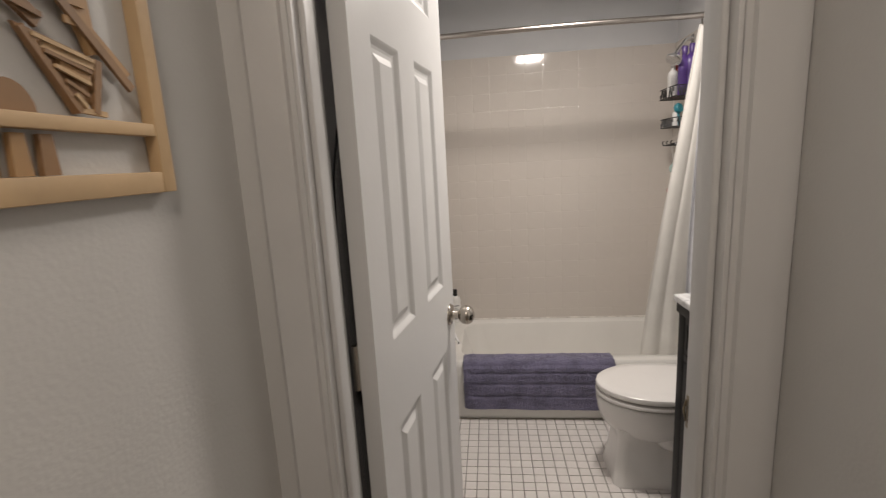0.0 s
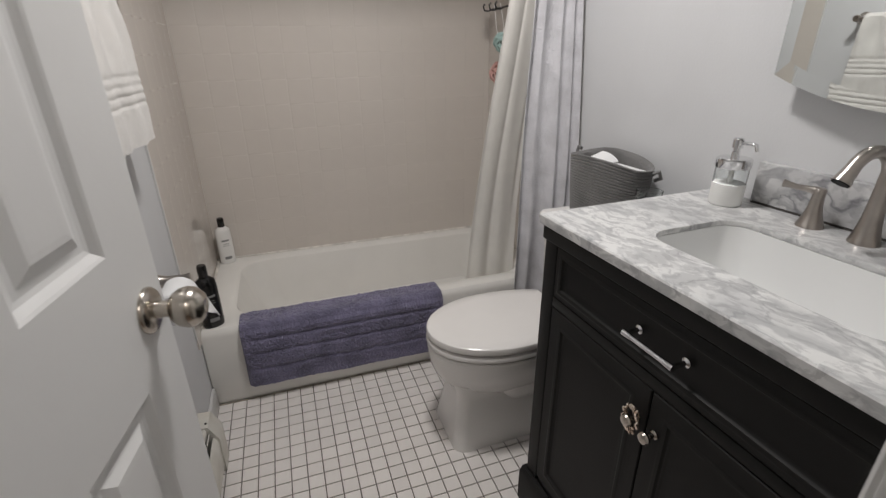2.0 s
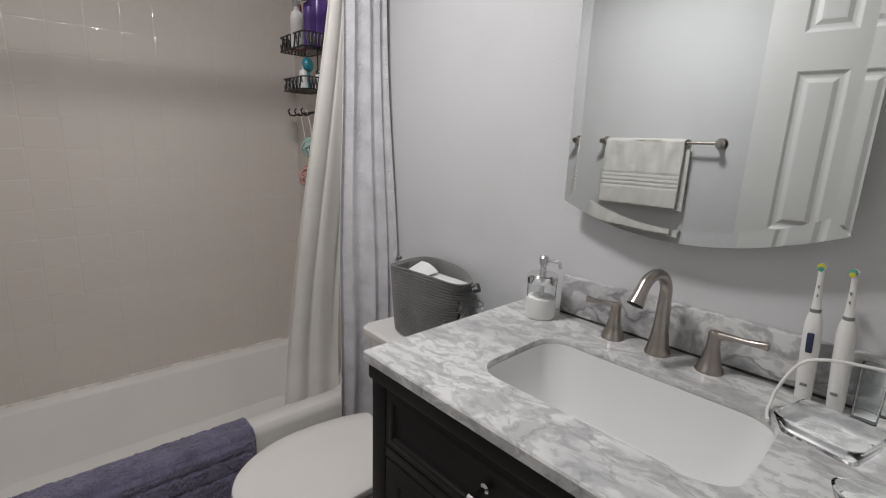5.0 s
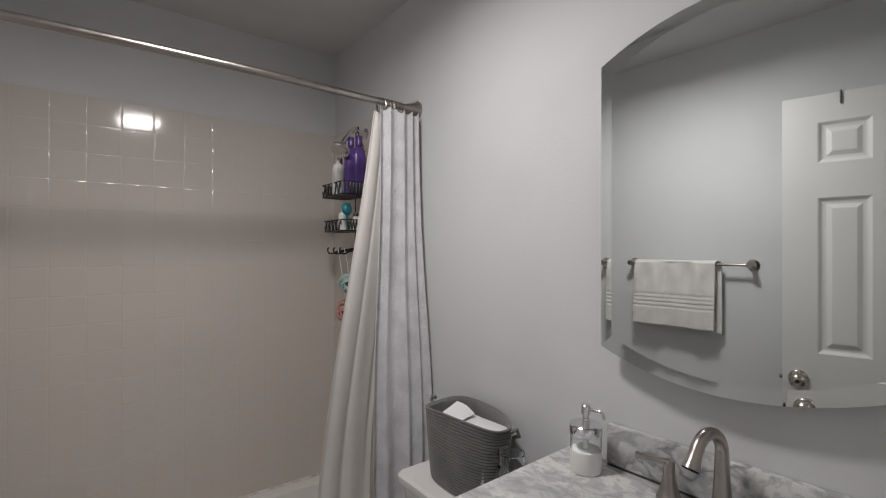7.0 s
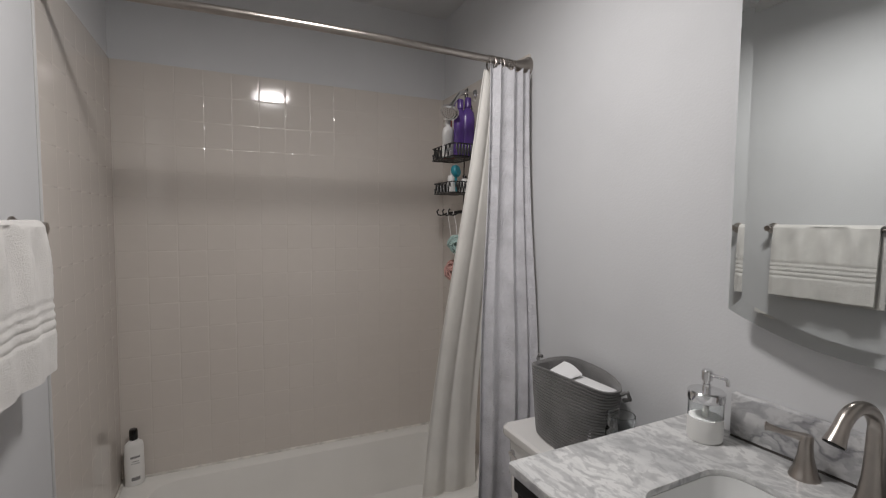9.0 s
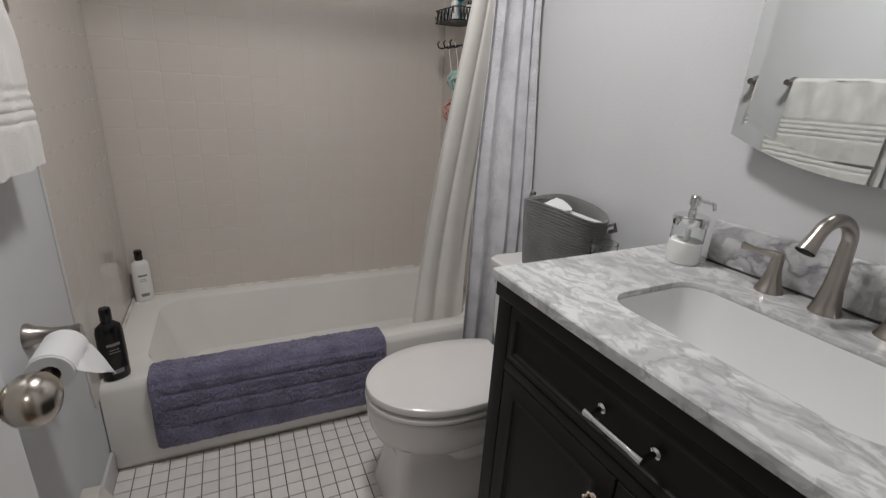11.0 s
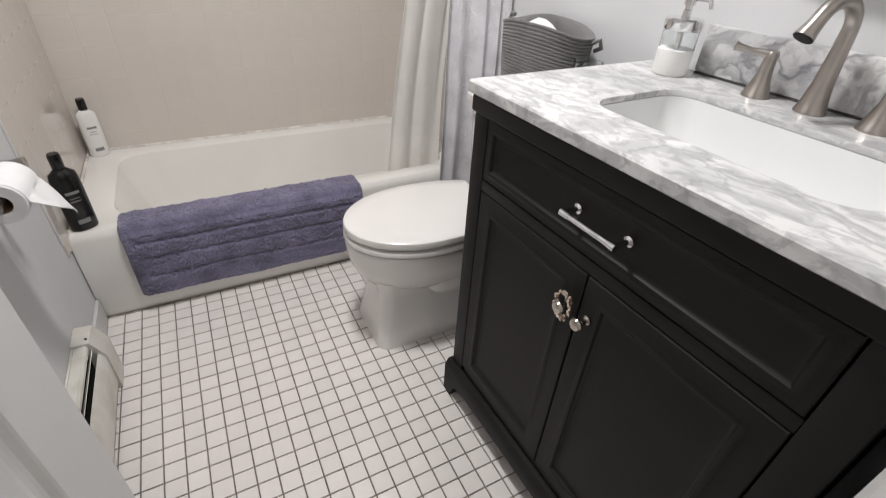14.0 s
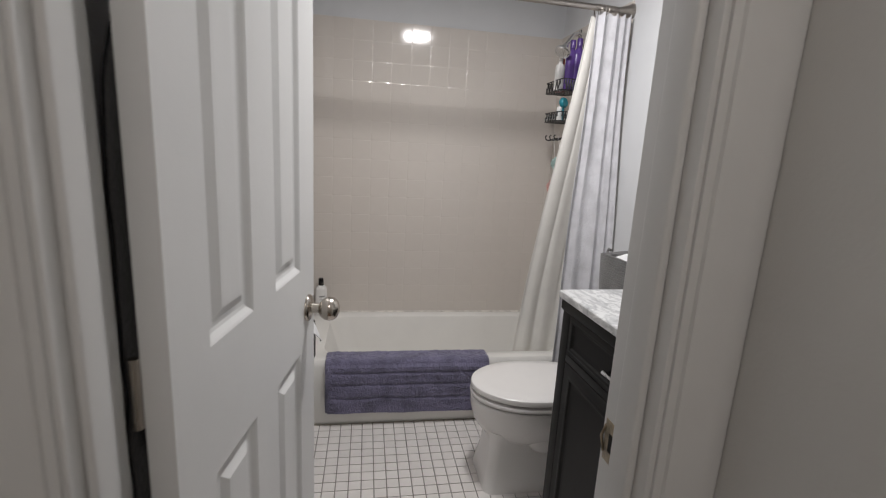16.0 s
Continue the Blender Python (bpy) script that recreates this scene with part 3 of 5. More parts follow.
van = thing("vanity_cabinet", (1.19, -1.135, 0), "black lacquered vanity cabinet with a drawer and two doors", "cabinet")
part("side_panel", box(VX + 0.02, 1.447, VY1 - 0.02, VY1, 0.10, 0.885, 0.002), BLACKW, van)
part("side_panel", box(VX + 0.02, 1.447, VY0, VY0 + 0.02, 0.10, 0.885, 0.002), BLACKW, van)
for y0, y1 in ((VY1 - 0.0425, VY1 + 0.004), (VY0 - 0.004, -1.4555)):
    part("stile", box(VX, VX + 0.05, y0, y1, 0.125, 0.8585, 0.004, 2), BLACKW, van)
part("top_rail", box(VX - 0.008, VX + 0.05, VY0 - 0.008, VY1 + 0.008, 0.859, 0.8955, 0.006, 3), BLACKW, van)
part("side_rail", box(VX + 0.0505, 1.446, VY1 - 0.03, VY1 + 0.008, 0.885, 0.8955, 0.003), BLACKW, van)
part("side_rail", box(VX + 0.0505, 1.446, VY0 - 0.008, VY0 + 0.03, 0.885, 0.8955, 0.003), BLACKW, van)
part("bottom_rail", box(VX + 0.004, VX + 0.04, VY0 + 0.045, VY1 - 0.05, 0.125, 0.1455, 0.002), BLACKW, van)
# near-black sheet that puts shade into the joints between the fronts
part("joint_shade", box(VX + 0.034, VX + 0.046, VY0 + 0.02, VY1 - 0.02, 0.14, 0.859), GAPM, van)


def base_board(y0, y1, x, z1):
    """Front plinth board with bracket feet and an arched cut."""
    n = 110
    low = []
    for i in range(n + 1):
        y = y0 + (y1 - y0) * i / n
        d = min(y - y0, y1 - y)
        z = 0.0 if d < 0.035 else 0.056 * smoothstep(0.035, 0.06, d) ** 0.5 + 0.012 * smoothstep(0.065, 0.12, d)
        low.append((y, z))
    loops = []
    for y, z in low:
        loops.append([Vector((x, y, z)), Vector((x, y, z1 - 0.02)), Vector((x + 0.006, y, z1 - 0.008)), Vector((x + 0.010, y, z1)), Vector((x + 0.034, y, z1)), Vector((x + 0.030, y, z))])
    return loft(loops)


part("plinth", base_board(VY0 - 0.012, VY1 + 0.014, VX - 0.018, 0.125), BLACKW, van)
part("plinth_return", box(VX + 0.017, 1.44, VY1 - 0.012, VY1 + 0.014, 0.03, 0.124, 0.004), BLACKW, van)
part("foot", box(1.38, 1.44, VY1 - 0.012, VY1 + 0.014, 0.0, 0.0295), BLACKW, van)
part("foot", box(1.38, 1.44, VY0 - 0.010, VY0 + 0.03, 0.0, 0.0995), BLACKW, van)


def panel_front(name, y0, y1, z0, z1, rail, parent, x=VX):
    """Front with a recessed field and a bolection moulding round it."""
    def ring(d, dx):
        return [Vector((x + dx, y0 + d, z0 + d)), Vector((x + dx, y1 - d, z0 + d)), Vector((x + dx, y1 - d, z1 - d)), Vector((x + dx, y0 + d, z1 - d))]
    r = rail
    loops = [ring(0, 0.022), ring(0, 0.002), ring(0.002, 0.0), ring(r - 0.014, 0.0), ring(r - 0.012, -0.0015), ring(r - 0.007, -0.0025), ring(r - 0.002, -0.001), ring(r, 0.002), ring(r + 0.003, 0.005), ring(r + 0.008, 0.006), ring(r + 0.02, 0.006)]
    return part(name, loft(loops), BLACKW, parent)


part("middle_rail", box(VX + 0.001, VX + 0.03, -1.4555, VY1 - 0.0425, 0.7015, 0.7265, 0.0015), BLACKW, van)
panel_front("drawer_front", -1.453, VY1 - 0.045, 0.729, 0.8565, 0.026, van)
YM = -1.125
d1 = panel_front("cabinet_door", YM + 0.0015, VY1 - 0.045, 0.148, 0.699, 0.046, van)
d2 = panel_front("cabinet_door", -1.453, YM - 0.0015, 0.148, 0.699, 0.046, van)


def cabinet_knob(y, z, parent):
    return part("knob", turned([(0.009, 0.0), (0.009, 0.003), (0.005, 0.006), (0.005, 0.014), (0.0105, 0.020), (0.0125, 0.026), (0.0105, 0.030), (0.002, 0.032)], 20, m=pose(VX - 0.0005, y, z, 0, -90, 0)), KNOBM, parent, "polished round knob")


cabinet_knob(YM + 0.0225, 0.621, d1)
cabinet_knob(YM - 0.0235, 0.619, d2)
pull = tube([(VX - 0.034, YM + 0.052, 0.799), (VX - 0.034, YM - 0.054, 0.799)], 0.0048, 14)
part("pull_bar", pull, CHROME, van, "polished bar handle")
for s in (1, -1):
    b_ = tube([(VX - 0.034, YM + s * 0.057, 0.799), (VX - 0.034, YM + s * 0.038, 0.799)], [0.0065, 0.0055], 14)
    part("pull_cap", b_, CHROME, van)
    part("pull_post", turned([(0.009, 0.0), (0.009, 0.003), (0.0045, 0.006), (0.0045, 0.034)], 14, m=pose(VX - 0.0005, YM + s * 0.0525, 0.799, 0, -90, 0)), CHROME, van)
BEADS = brushed("champagne_beads", (0.74, 0.63, 0.54), 0.16)
orn = thing("beaded_ornament", (VX - 0.02, YM + 0.0215, 0.63), "ring of small champagne silver beads hanging on a cabinet knob", "ornament")
for k in range(22):
    a = 2 * math.pi * k / 22
    bm = bmesh.new()
    for q in range(3):
        r = 0.020 + random.uniform(-0.003, 0.004)
        bmesh.ops.create_icosphere(bm, subdivisions=1, radius=random.uniform(0.003, 0.0048), matrix=Matrix.Translation((VX - 0.012 + random.uniform(-0.006, 0.004), YM + 0.0235 + 0.85 * r * math.sin(a + q * 0.1), 0.620 + 1.3 * r * math.cos(a + q * 0.1))))
    part("bead", bm, BEADS, orn)

# ---- worktop, sink, splashback ----
TX0, TX1, TY0, TY1, TZ0, TZ1 = 0.912, 1.449, -1.546, -0.743, 0.8965, 0.92
SX0, SX1, SY0, SY1 = 1.037, 1.288, -1.378, -0.938
N = 10
out_t, out_b = rrect(TX0, TX1, TY0, TY1, TZ1, 0.004, N), rrect(TX0, TX1, TY0, TY1, TZ0, 0.004, N)
LIP = TZ1 - 0.011
loops = [rrect(SX0 - 0.016, SX1 + 0.016, SY0 - 0.016, SY1 + 0.016, TZ0, 0.06, N), rrect(SX0 - 0.016, SX1 + 0.016, SY0 - 0.016, SY1 + 0.016, LIP, 0.06, N), rrect(SX0, SX1, SY0, SY1, LIP, 0.055, N), rrect(SX0, SX1, SY0, SY1, TZ1 - 0.0012, 0.055, N), rrect(SX0 - 0.0008, SX1 + 0.0008, SY0 - 0.0008, SY1 + 0.0008, TZ1, 0.0555, N),
         rrect(TX0 + 0.003, TX1, TY0 + 0.003, TY1 - 0.003, TZ1, 0.004, N), rrect(TX0, TX1, TY0, TY1, TZ1 - 0.003, 0.004, N), rrect(TX0, TX1, TY0, TY1, TZ0 + 0.002, 0.004, N), rrect(TX0 + 0.002, TX1, TY0 + 0.002, TY1 - 0.002, TZ0, 0.004, N)]
bm = loft(loops + [loops[0]], cap=(False, False))
bmesh.ops.remove_doubles(bm, verts=bm.verts, dist=0.00005)
worktop = solo("worktop", bm, MARBLE, "white and grey veined marble vanity worktop", "worktop")
sink = thing("sink", (1.175, -1.145, 0.76), "white undermounted rectangular porcelain sink", "sink")
loops = [rrect(SX0 - 0.012, SX1 + 0.012, SY0 - 0.012, SY1 + 0.012, LIP - 0.001, 0.06, N), rrect(SX0 + 0.001, SX1 - 0.001, SY0 + 0.001, SY1 - 0.001, LIP - 0.001, 0.055, N), rrect(SX0 + 0.006, SX1 - 0.006, SY0 + 0.006, SY1 - 0.006, TZ0 - 0.02, 0.052, N),
         rrect(SX0 + 0.022, SX1 - 0.022, SY0 + 0.035, SY1 - 0.035, TZ0 - 0.09, 0.05, N), rrect(SX0 + 0.04, SX1 - 0.04, SY0 + 0.06, SY1 - 0.06, TZ0 - 0.118, 0.045, N), rrect(SX0 + 0.09, SX1 - 0.09, SY0 + 0.16, SY1 - 0.16, TZ0 - 0.126, 0.03, N)]
part("bowl", loft(loops, cap=(False, True)), SINKM, sink)
part("drain", turned([(0.022, TZ0 - 0.1255), (0.022, TZ0 - 0.1225), (0.012, TZ0 - 0.1215), (0.002, TZ0 - 0.1215)], 20, (1.185, -1.145, 0)), CHROME, sink)
bm = box(1.428, 1.449, TY0, -0.866, TZ1 + 0.0045, 1.019, 0.003)
splash = solo("splashback", bm, MARBLE_DARK, "grey veined marble splashback strip by the wall", "splashback")
joint = solo("splash_joint", box(1.4275, 1.449, TY0 + 0.002, -0.868, TZ1 + 0.0004, TZ1 + 0.004), mat("dark_sealant", (0.06, 0.055, 0.05), 0.7), "dark sealant line under the splashback", "trim", kind="structure")

# ---- tap ----
tap = thing("tap", (1.385, -1.13, TZ1), "brushed nickel widespread tap with two levers", "tap")
FX, FY = 1.385, -1.135
flare = [(0.0260, 0.0), (0.0260, 0.003), (0.0245, 0.006), (0.0205, 0.022), (0.0162, 0.05), (0.0140, 0.085)]
part("base", turned([(r, TZ1 + z) for r, z in flare], 28, (FX, FY, 0), cap=(True, False)), NICKEL, tap)
path = [(FX, FY, TZ1 + 0.083), (FX - 0.001, FY, TZ1 + 0.125)] + [tuple(p) for p in arc((FX - 0.0471, FY + 0.0065, TZ1 + 0.130), 0.047, 8, 152, 14, (0.99, -0.14, 0), (0, 0, 1))]
tip = Vector(path[-1])
path += [tuple(tip + Vector((-0.009, 0.0012, -0.014))), tuple(tip + Vector((-0.017, 0.0024, -0.027)))]
rad = [0.0140, 0.0126] + [0.0115 + 0.0004 * abs(i - 7) / 7 for i in range(15)] + [0.0135, 0.0165]
part("spout", tube(path, rad, 24), NICKEL, tap)
end = Vector(path[-1])
way = (end - Vector(path[-2])).normalized()
part("aerator", tube([end - way * 0.001, end + way * 0.0015], 0.015, 18), GAPM, tap)


def tap_handle(y, turn, reach=1.0):
    bm = turned([(0.0255, 0.0), (0.0255, 0.003), (0.0235, 0.006), (0.018, 0.022), (0.0125, 0.045), (0.0112, 0.066), (0.0120, 0.078), (0.0095, 0.082), (0.002, 0.083)], 26, (FX, y, TZ1))
    hd = part("handle_base", bm, NICKEL, tap)
    d = reach * Vector((math.cos(radians(turn)), math.sin(radians(turn)), 0))
    o = Vector((FX, y, TZ1 + 0.074))
    pts = [o, o + d * 0.02 + Vector((0, 0, 0.003)), o + d * 0.05 + Vector((0, 0, 0.004)), o + d * 0.078 + Vector((0, 0, 0.007)), o + d * 0.086 + Vector((0, 0, 0.008)), o + d * 0.088 + Vector((0, 0, 0.008))]
    part("lever", tube(pts, [0.0105, 0.0072, 0.0055, 0.0072, 0.0090, 0.0072], 18), NICKEL, hd)


tap_handle(FY + 0.100, 116, 0.74)
tap_handle(FY - 0.100, -92)

# ---- things on the worktop ----
soap = thing("soap_dispenser", (1.362, -0.85, TZ1), "clear soap dispenser with a chrome pump, half full", "soap dispenser")
SC = (1.362, -0.852)
part("bottle", turned([(0.036, TZ1 + 0.0525), (0.036, TZ1 + 0.088), (0.0335, TZ1 + 0.088), (0.0335, TZ1 + 0.0525), (0.036, TZ1 + 0.0525)], 32, (*SC, 0), cap=(False, False)), GLASS, soap).visible_shadow = False
part("soap_fill", turned([(0.0, TZ1 + 0.001), (0.034, TZ1 + 0.001), (0.036, TZ1 + 0.005), (0.036, TZ1 + 0.052), (0.0, TZ1 + 0.052)], 32, (*SC, 0)), SOAP, soap, "white liquid soap")
part("collar", turned([(0.037, TZ1 + 0.0885), (0.038, TZ1 + 0.090), (0.038, TZ1 + 0.108), (0.035, TZ1 + 0.111), (0.010, TZ1 + 0.112)], 32, (*SC, 0)), CHROME, soap)
part("dip_tube", tube([(*SC, TZ1 + 0.051), (*SC, TZ1 + 0.0885)], 0.006, 12), PLASTIC_W, soap)
part("pump", turned([(0.009, TZ1 + 0.112), (0.009, TZ1 + 0.125), (0.0075, TZ1 + 0.126), (0.0075, TZ1 + 0.133), (0.0115, TZ1 + 0.134), (0.0115, TZ1 + 0.153), (0.009, TZ1 + 0.156), (0.001, TZ1 + 0.156)], 22, (*SC, 0)), CHROME, soap)
part("nozzle", tube([(SC[0], SC[1], TZ1 + 0.146), (SC[0] + 0.002, SC[1] - 0.035, TZ1 + 0.147), (SC[0] + 0.003, SC[1] - 0.043, TZ1 + 0.145), (SC[0] + 0.003, SC[1] - 0.046, TZ1 + 0.132)], 0.004, 10), CHROME, soap)


def toothbrush(x, y, lean, bristle_a, bristle_b, button, turn):
    m = pose(x, y, TZ1 + 0.001, lean[0], lean[1], turn)
    t = thing("electric_toothbrush", label="white electric toothbrush standing on its base by the splashback", category="toothbrush", group="toothbrushes", m=m)
    part("grip", turned([(0.0, 0.0), (0.0115, 0.0), (0.0122, 0.004), (0.0126, 0.03), (0.0132, 0.09), (0.0126, 0.135), (0.0105, 0.150), (0.0075, 0.158)], 24), PLASTIC_W, t, local=True)
    part("ring", turned([(0.0076, 0.1575), (0.0080, 0.159), (0.0080, 0.162), (0.0076, 0.1635)], 20), LABEL_G, t, local=True)
    part("neck", turned([(0.0076, 0.164), (0.0065, 0.168), (0.0055, 0.185), (0.0042, 0.215), (0.0042, 0.228), (0.001, 0.231)], 18), PLASTIC_W, t, local=True)
    part("head", turned([(0.0050, -0.001), (0.0062, 0.0), (0.0062, 0.005), (0.005, 0.006)], 18, m=pose(0, 0, 0.236, 0, -90, 0)), PLASTIC_W, t, local=True)
    for k, (mm, dz) in enumerate(((bristle_a, 0.003), (bristle_b, -0.003))):
        part("bristles", turned([(0.0048 - 0.0012 * k, 0.006), (0.0054 - 0.0012 * k, 0.012 + 0.001 * k), (0.001, 0.0125 + 0.001 * k)], 12, m=pose(0, 0, 0.236 + dz * 0.6, 0, -90, 0)), mm, t, local=True)
    for z in (0.055 / 2, 0.20, 0.185):
        part("mark", box(-0.0132 if z < 0.1 else -0.0062, -0.0122 if z < 0.1 else -0.0045, -0.005 if z < 0.1 else -0.001, 0.005 if z < 0.1 else 0.001, z, z + 0.005), LABEL_G, t, local=True)
    if button:
        part("button_pad", box(-0.0145, -0.009, -0.005, 0.005, 0.088, 0.124, 0.004, 3), PLASTIC_N, t, "navy button pad", local=True)
    return t


brush_a = toothbrush(1.402, -1.380, (-3.0, -0.8), BRISTLE_Y, BRISTLE_G, True, 0)
brush_b = toothbrush(1.402, -1.424, (-3.0, -2.2), BRISTLE_G, BRISTLE_Y, False, -12)
tray = thing("clear_tray", (1.30, -1.42, TZ1), "clear acrylic soap tray beside the sink", "tray")
bm = loft([rrect(1.255, 1.345, -1.470, -1.372, TZ1 + 0.001, 0.012), rrect(1.247, 1.353, -1.476, -1.362, TZ1 + 0.026, 0.014), rrect(1.250, 1.350, -1.473, -1.365, TZ1 + 0.027, 0.013), rrect(1.262, 1.338, -1.462, -1.378, TZ1 + 0.006, 0.01)])
bm.transform(Matrix.Translation((1.247, -1.362, 0)) @ Matrix.Rotation(radians(-15), 4, "Z") @ Matrix.Translation((-1.247, 1.362, 0)))
part("body", bm, ACRYLIC, tray).visible_shadow = False
tumbler = thing("glass_tumbler", (1.40, -1.462 + 0.02, TZ1), "clear square glass tumbler in the worktop corner", "tumbler")
bm = loft([rrect(1.385, 1.425, -1.478, -1.445, TZ1 + 0.001, 0.006), rrect(1.383, 1.426, -1.480, -1.443, TZ1 + 0.09, 0.007), rrect(1.385, 1.424, -1.478, -1.445, TZ1 + 0.09, 0.006), rrect(1.387, 1.422, -1.476, -1.447, TZ1 + 0.008, 0.005)])
part("body", bm, GLASS, tumbler).visible_shadow = False
pts = [(1.40, -1.52, TZ1 + 0.09), (1.375, -1.46, TZ1 + 0.098), (1.357, -1.40, TZ1 + 0.095), (1.352, -1.37, TZ1 + 0.075), (1.335, -1.352, TZ1 + 0.03), (1.315, -1.350, TZ1 + 0.008), (1.29, -1.352, TZ1 + 0.004), (1.265, -1.359, TZ1 + 0.004)]
dense = []
for i in range(len(pts) - 1):
    a, b2, c2, d3 = (Vector(pts[max(0, min(len(pts) - 1, i + k))]) for k in (-1, 0, 1, 2))
    for k in range(6):
        t = k / 6
        dense.append(0.5 * ((2 * b2) + (c2 - a) * t + (2 * a - 5 * b2 + 4 * c2 - d3) * t * t + (3 * b2 - a - 3 * c2 + d3) * t ** 3))
cable = solo("charger_cable", tube(dense + [Vector(pts[-1])], 0.0028, 8), PLASTIC_W, "thin white charger cable lying over the tray", "cable")

dish = thing("glass_dish", (1.14, -1.497, TZ1), "small clear glass dish with rounded ends by the sink", "dish")
bm = loft([rrect(1.163, 1.212, -1.536, -1.458, TZ1 + 0.001, 0.02), rrect(1.158, 1.217, -1.541, -1.453, TZ1 + 0.016, 0.024), rrect(1.161, 1.214, -1.538, -1.456, TZ1 + 0.017, 0.022), rrect(1.168, 1.207, -1.531, -1.463, TZ1 + 0.005, 0.018)])
bm.transform(Matrix.Translation((1.128, -1.458, 0)) @ Matrix.Rotation(radians(30), 4, "Z") @ Matrix.Translation((-1.187, 1.453, 0)))
part("body", bm, ACRYLIC, dish).visible_shadow = False
puck = thing("white_container", (1.050, -1.513, TZ1), "round white lidded plastic container at the worktop's edge", "container")
part("base", turned([(0.0, TZ1 + 0.001), (0.022, TZ1 + 0.001), (0.027, TZ1 + 0.008), (0.0275, TZ1 + 0.016)], 30, (1.050, -1.513, 0)), PLASTIC_W, puck)
part("lid", turned([(0.0285, TZ1 + 0.0165), (0.0285, TZ1 + 0.026), (0.025, TZ1 + 0.030), (0.012, TZ1 + 0.0325), (0.001, TZ1 + 0.033)], 30, (1.050, -1.513, 0)), PLASTIC_W, puck)

with_wall(van, orn, worktop, sink, splash, joint, tap, soap, brush_a, brush_b, tray, tumbler, cable, dish, puck)

# ---- mirror ----
mirror = thing("wall_mirror", (1.445, -1.11, 1.2), "large frameless mirror on the wall over the sink", "mirror")
SWING = Matrix.Translation((1.449, -1.376, 0)) @ Matrix.Rotation(radians(1.5), 4, "Z") @ Matrix.Translation((-1.449, 1.376, 0))
MY0, MY1, MZ0, MZ1 = -1.376, -0.852, 1.212, 1.873


def mirror_loop(d, x, n=24):
    """Outline with bowed top and bottom, drawn in by d."""
    y0, y1 = MY0 + d, MY1 - d
    out = []
    for i in range(n + 1):
        u = i / n
        out.append(Vector((x, y0 + (y1 - y0) * u, MZ0 + d - 0.058 * (1 - (2 * u - 1) ** 2))))
    for i in range(n + 1):
        u = i / n
        out.append(Vector((x, y1 + (y0 - y1) * u, MZ1 - d + 0.068 * (1 - (2 * u - 1) ** 2))))
    return out


bm = loft([mirror_loop(0.016, 1.462), mirror_loop(0.012, 1.4335)])
bm.transform(SWING)
part("backing", bm, LABEL_G, mirror)
bm = loft([mirror_loop(0.0, 1.4333), mirror_loop(0.0, 1.4274), mirror_loop(0.026, 1.4286)])
bm.transform(SWING)
part("glass", bm, MIRROR, mirror, smooth=False)

# ---- door ----
DW, DT, DH = 0.618, 0.035, 2.03
door = thing("door_1", label="white six-panel door standing open into the bathroom", category="door", kind="structure", m=pose(0.089, -1.531, 0.008, 0, 0, 81.0))
# local axes: x along the leaf from the hinge, y away from the room side face, z up
cols, rows = ((0.095, 0.245), (0.352, 0.508)), ((0.225, 0.838), (1.037, 1.635), (1.768, 1.925))


def door_skin(face, sign):
    """One face of the leaf: flat rails and stiles round six moulded panels."""
    bm = bmesh.new()
    xs = [0.0, cols[0][0], cols[0][1], cols[1][0], cols[1][1], DW]
    zs = [0.0, rows[0][0], rows[0][1], rows[1][0], rows[1][1], rows[2][0], rows[2][1], DH]
    for i in range(5):
        for k in range(7):
            if i in (1, 3) and k in (1, 3, 5):
                continue
            vs = [bm.verts.new((x, face, z)) for x, z in ((xs[i], zs[k]), (xs[i + 1], zs[k]), (xs[i + 1], zs[k + 1]), (xs[i], zs[k + 1]))]
            bm.faces.new(vs)
    bmesh.ops.remove_doubles(bm, verts=bm.verts, dist=0.0005)
    return bm


def door_panel(x0, x1, z0, z1, face, sign):
    def ring(d, dy):
        return [Vector((x0 + d, face + sign * dy, z0 + d)), Vector((x1 - d, face + sign * dy, z0 + d)), Vector((x1 - d, face + sign * dy, z1 - d)), Vector((x0 + d, face + sign * dy, z1 - d))]
    return loft([ring(0, 0), ring(0.004, 0.002), ring(0.012, 0.008), ring(0.018, 0.0095), ring(0.026, 0.0095), ring(0.042, 0.002), ring(0.05, 0.0015)], cap=(False, True))


bm = door_skin(0.0, 1)
for face, sign in ((0.0, 1), (DT, -1)):
    if face:
        merge(bm, door_skin(face, sign))
for a, b_ in (((0, 0), (DW, 0)), ((0, DH), (DW, DH))):
    vs = [bm.verts.new(p) for p in ((a[0], 0, a[1]), (b_[0], 0, b_[1]), (b_[0], DT, b_[1]), (a[0], DT, a[1]))]
    bm.faces.new(vs)
for x in (0, DW):
    vs = [bm.verts.new(p) for p in ((x, 0, 0), (x, 0, DH), (x, DT, DH), (x, DT, 0))]
    bm.faces.new(vs)
bmesh.ops.remove_doubles(bm, verts=bm.verts, dist=0.0003)
part("leaf", bm, DOORP, door, local=True, smooth=False)
for face, sign in ((0.0, 1), (DT, -1)):
    for x0, x1 in cols:
        for z0, z1 in rows:
            part("panel", door_panel(x0, x1, z0, z1, face, sign), DOORP, door, local=True, smooth=False)


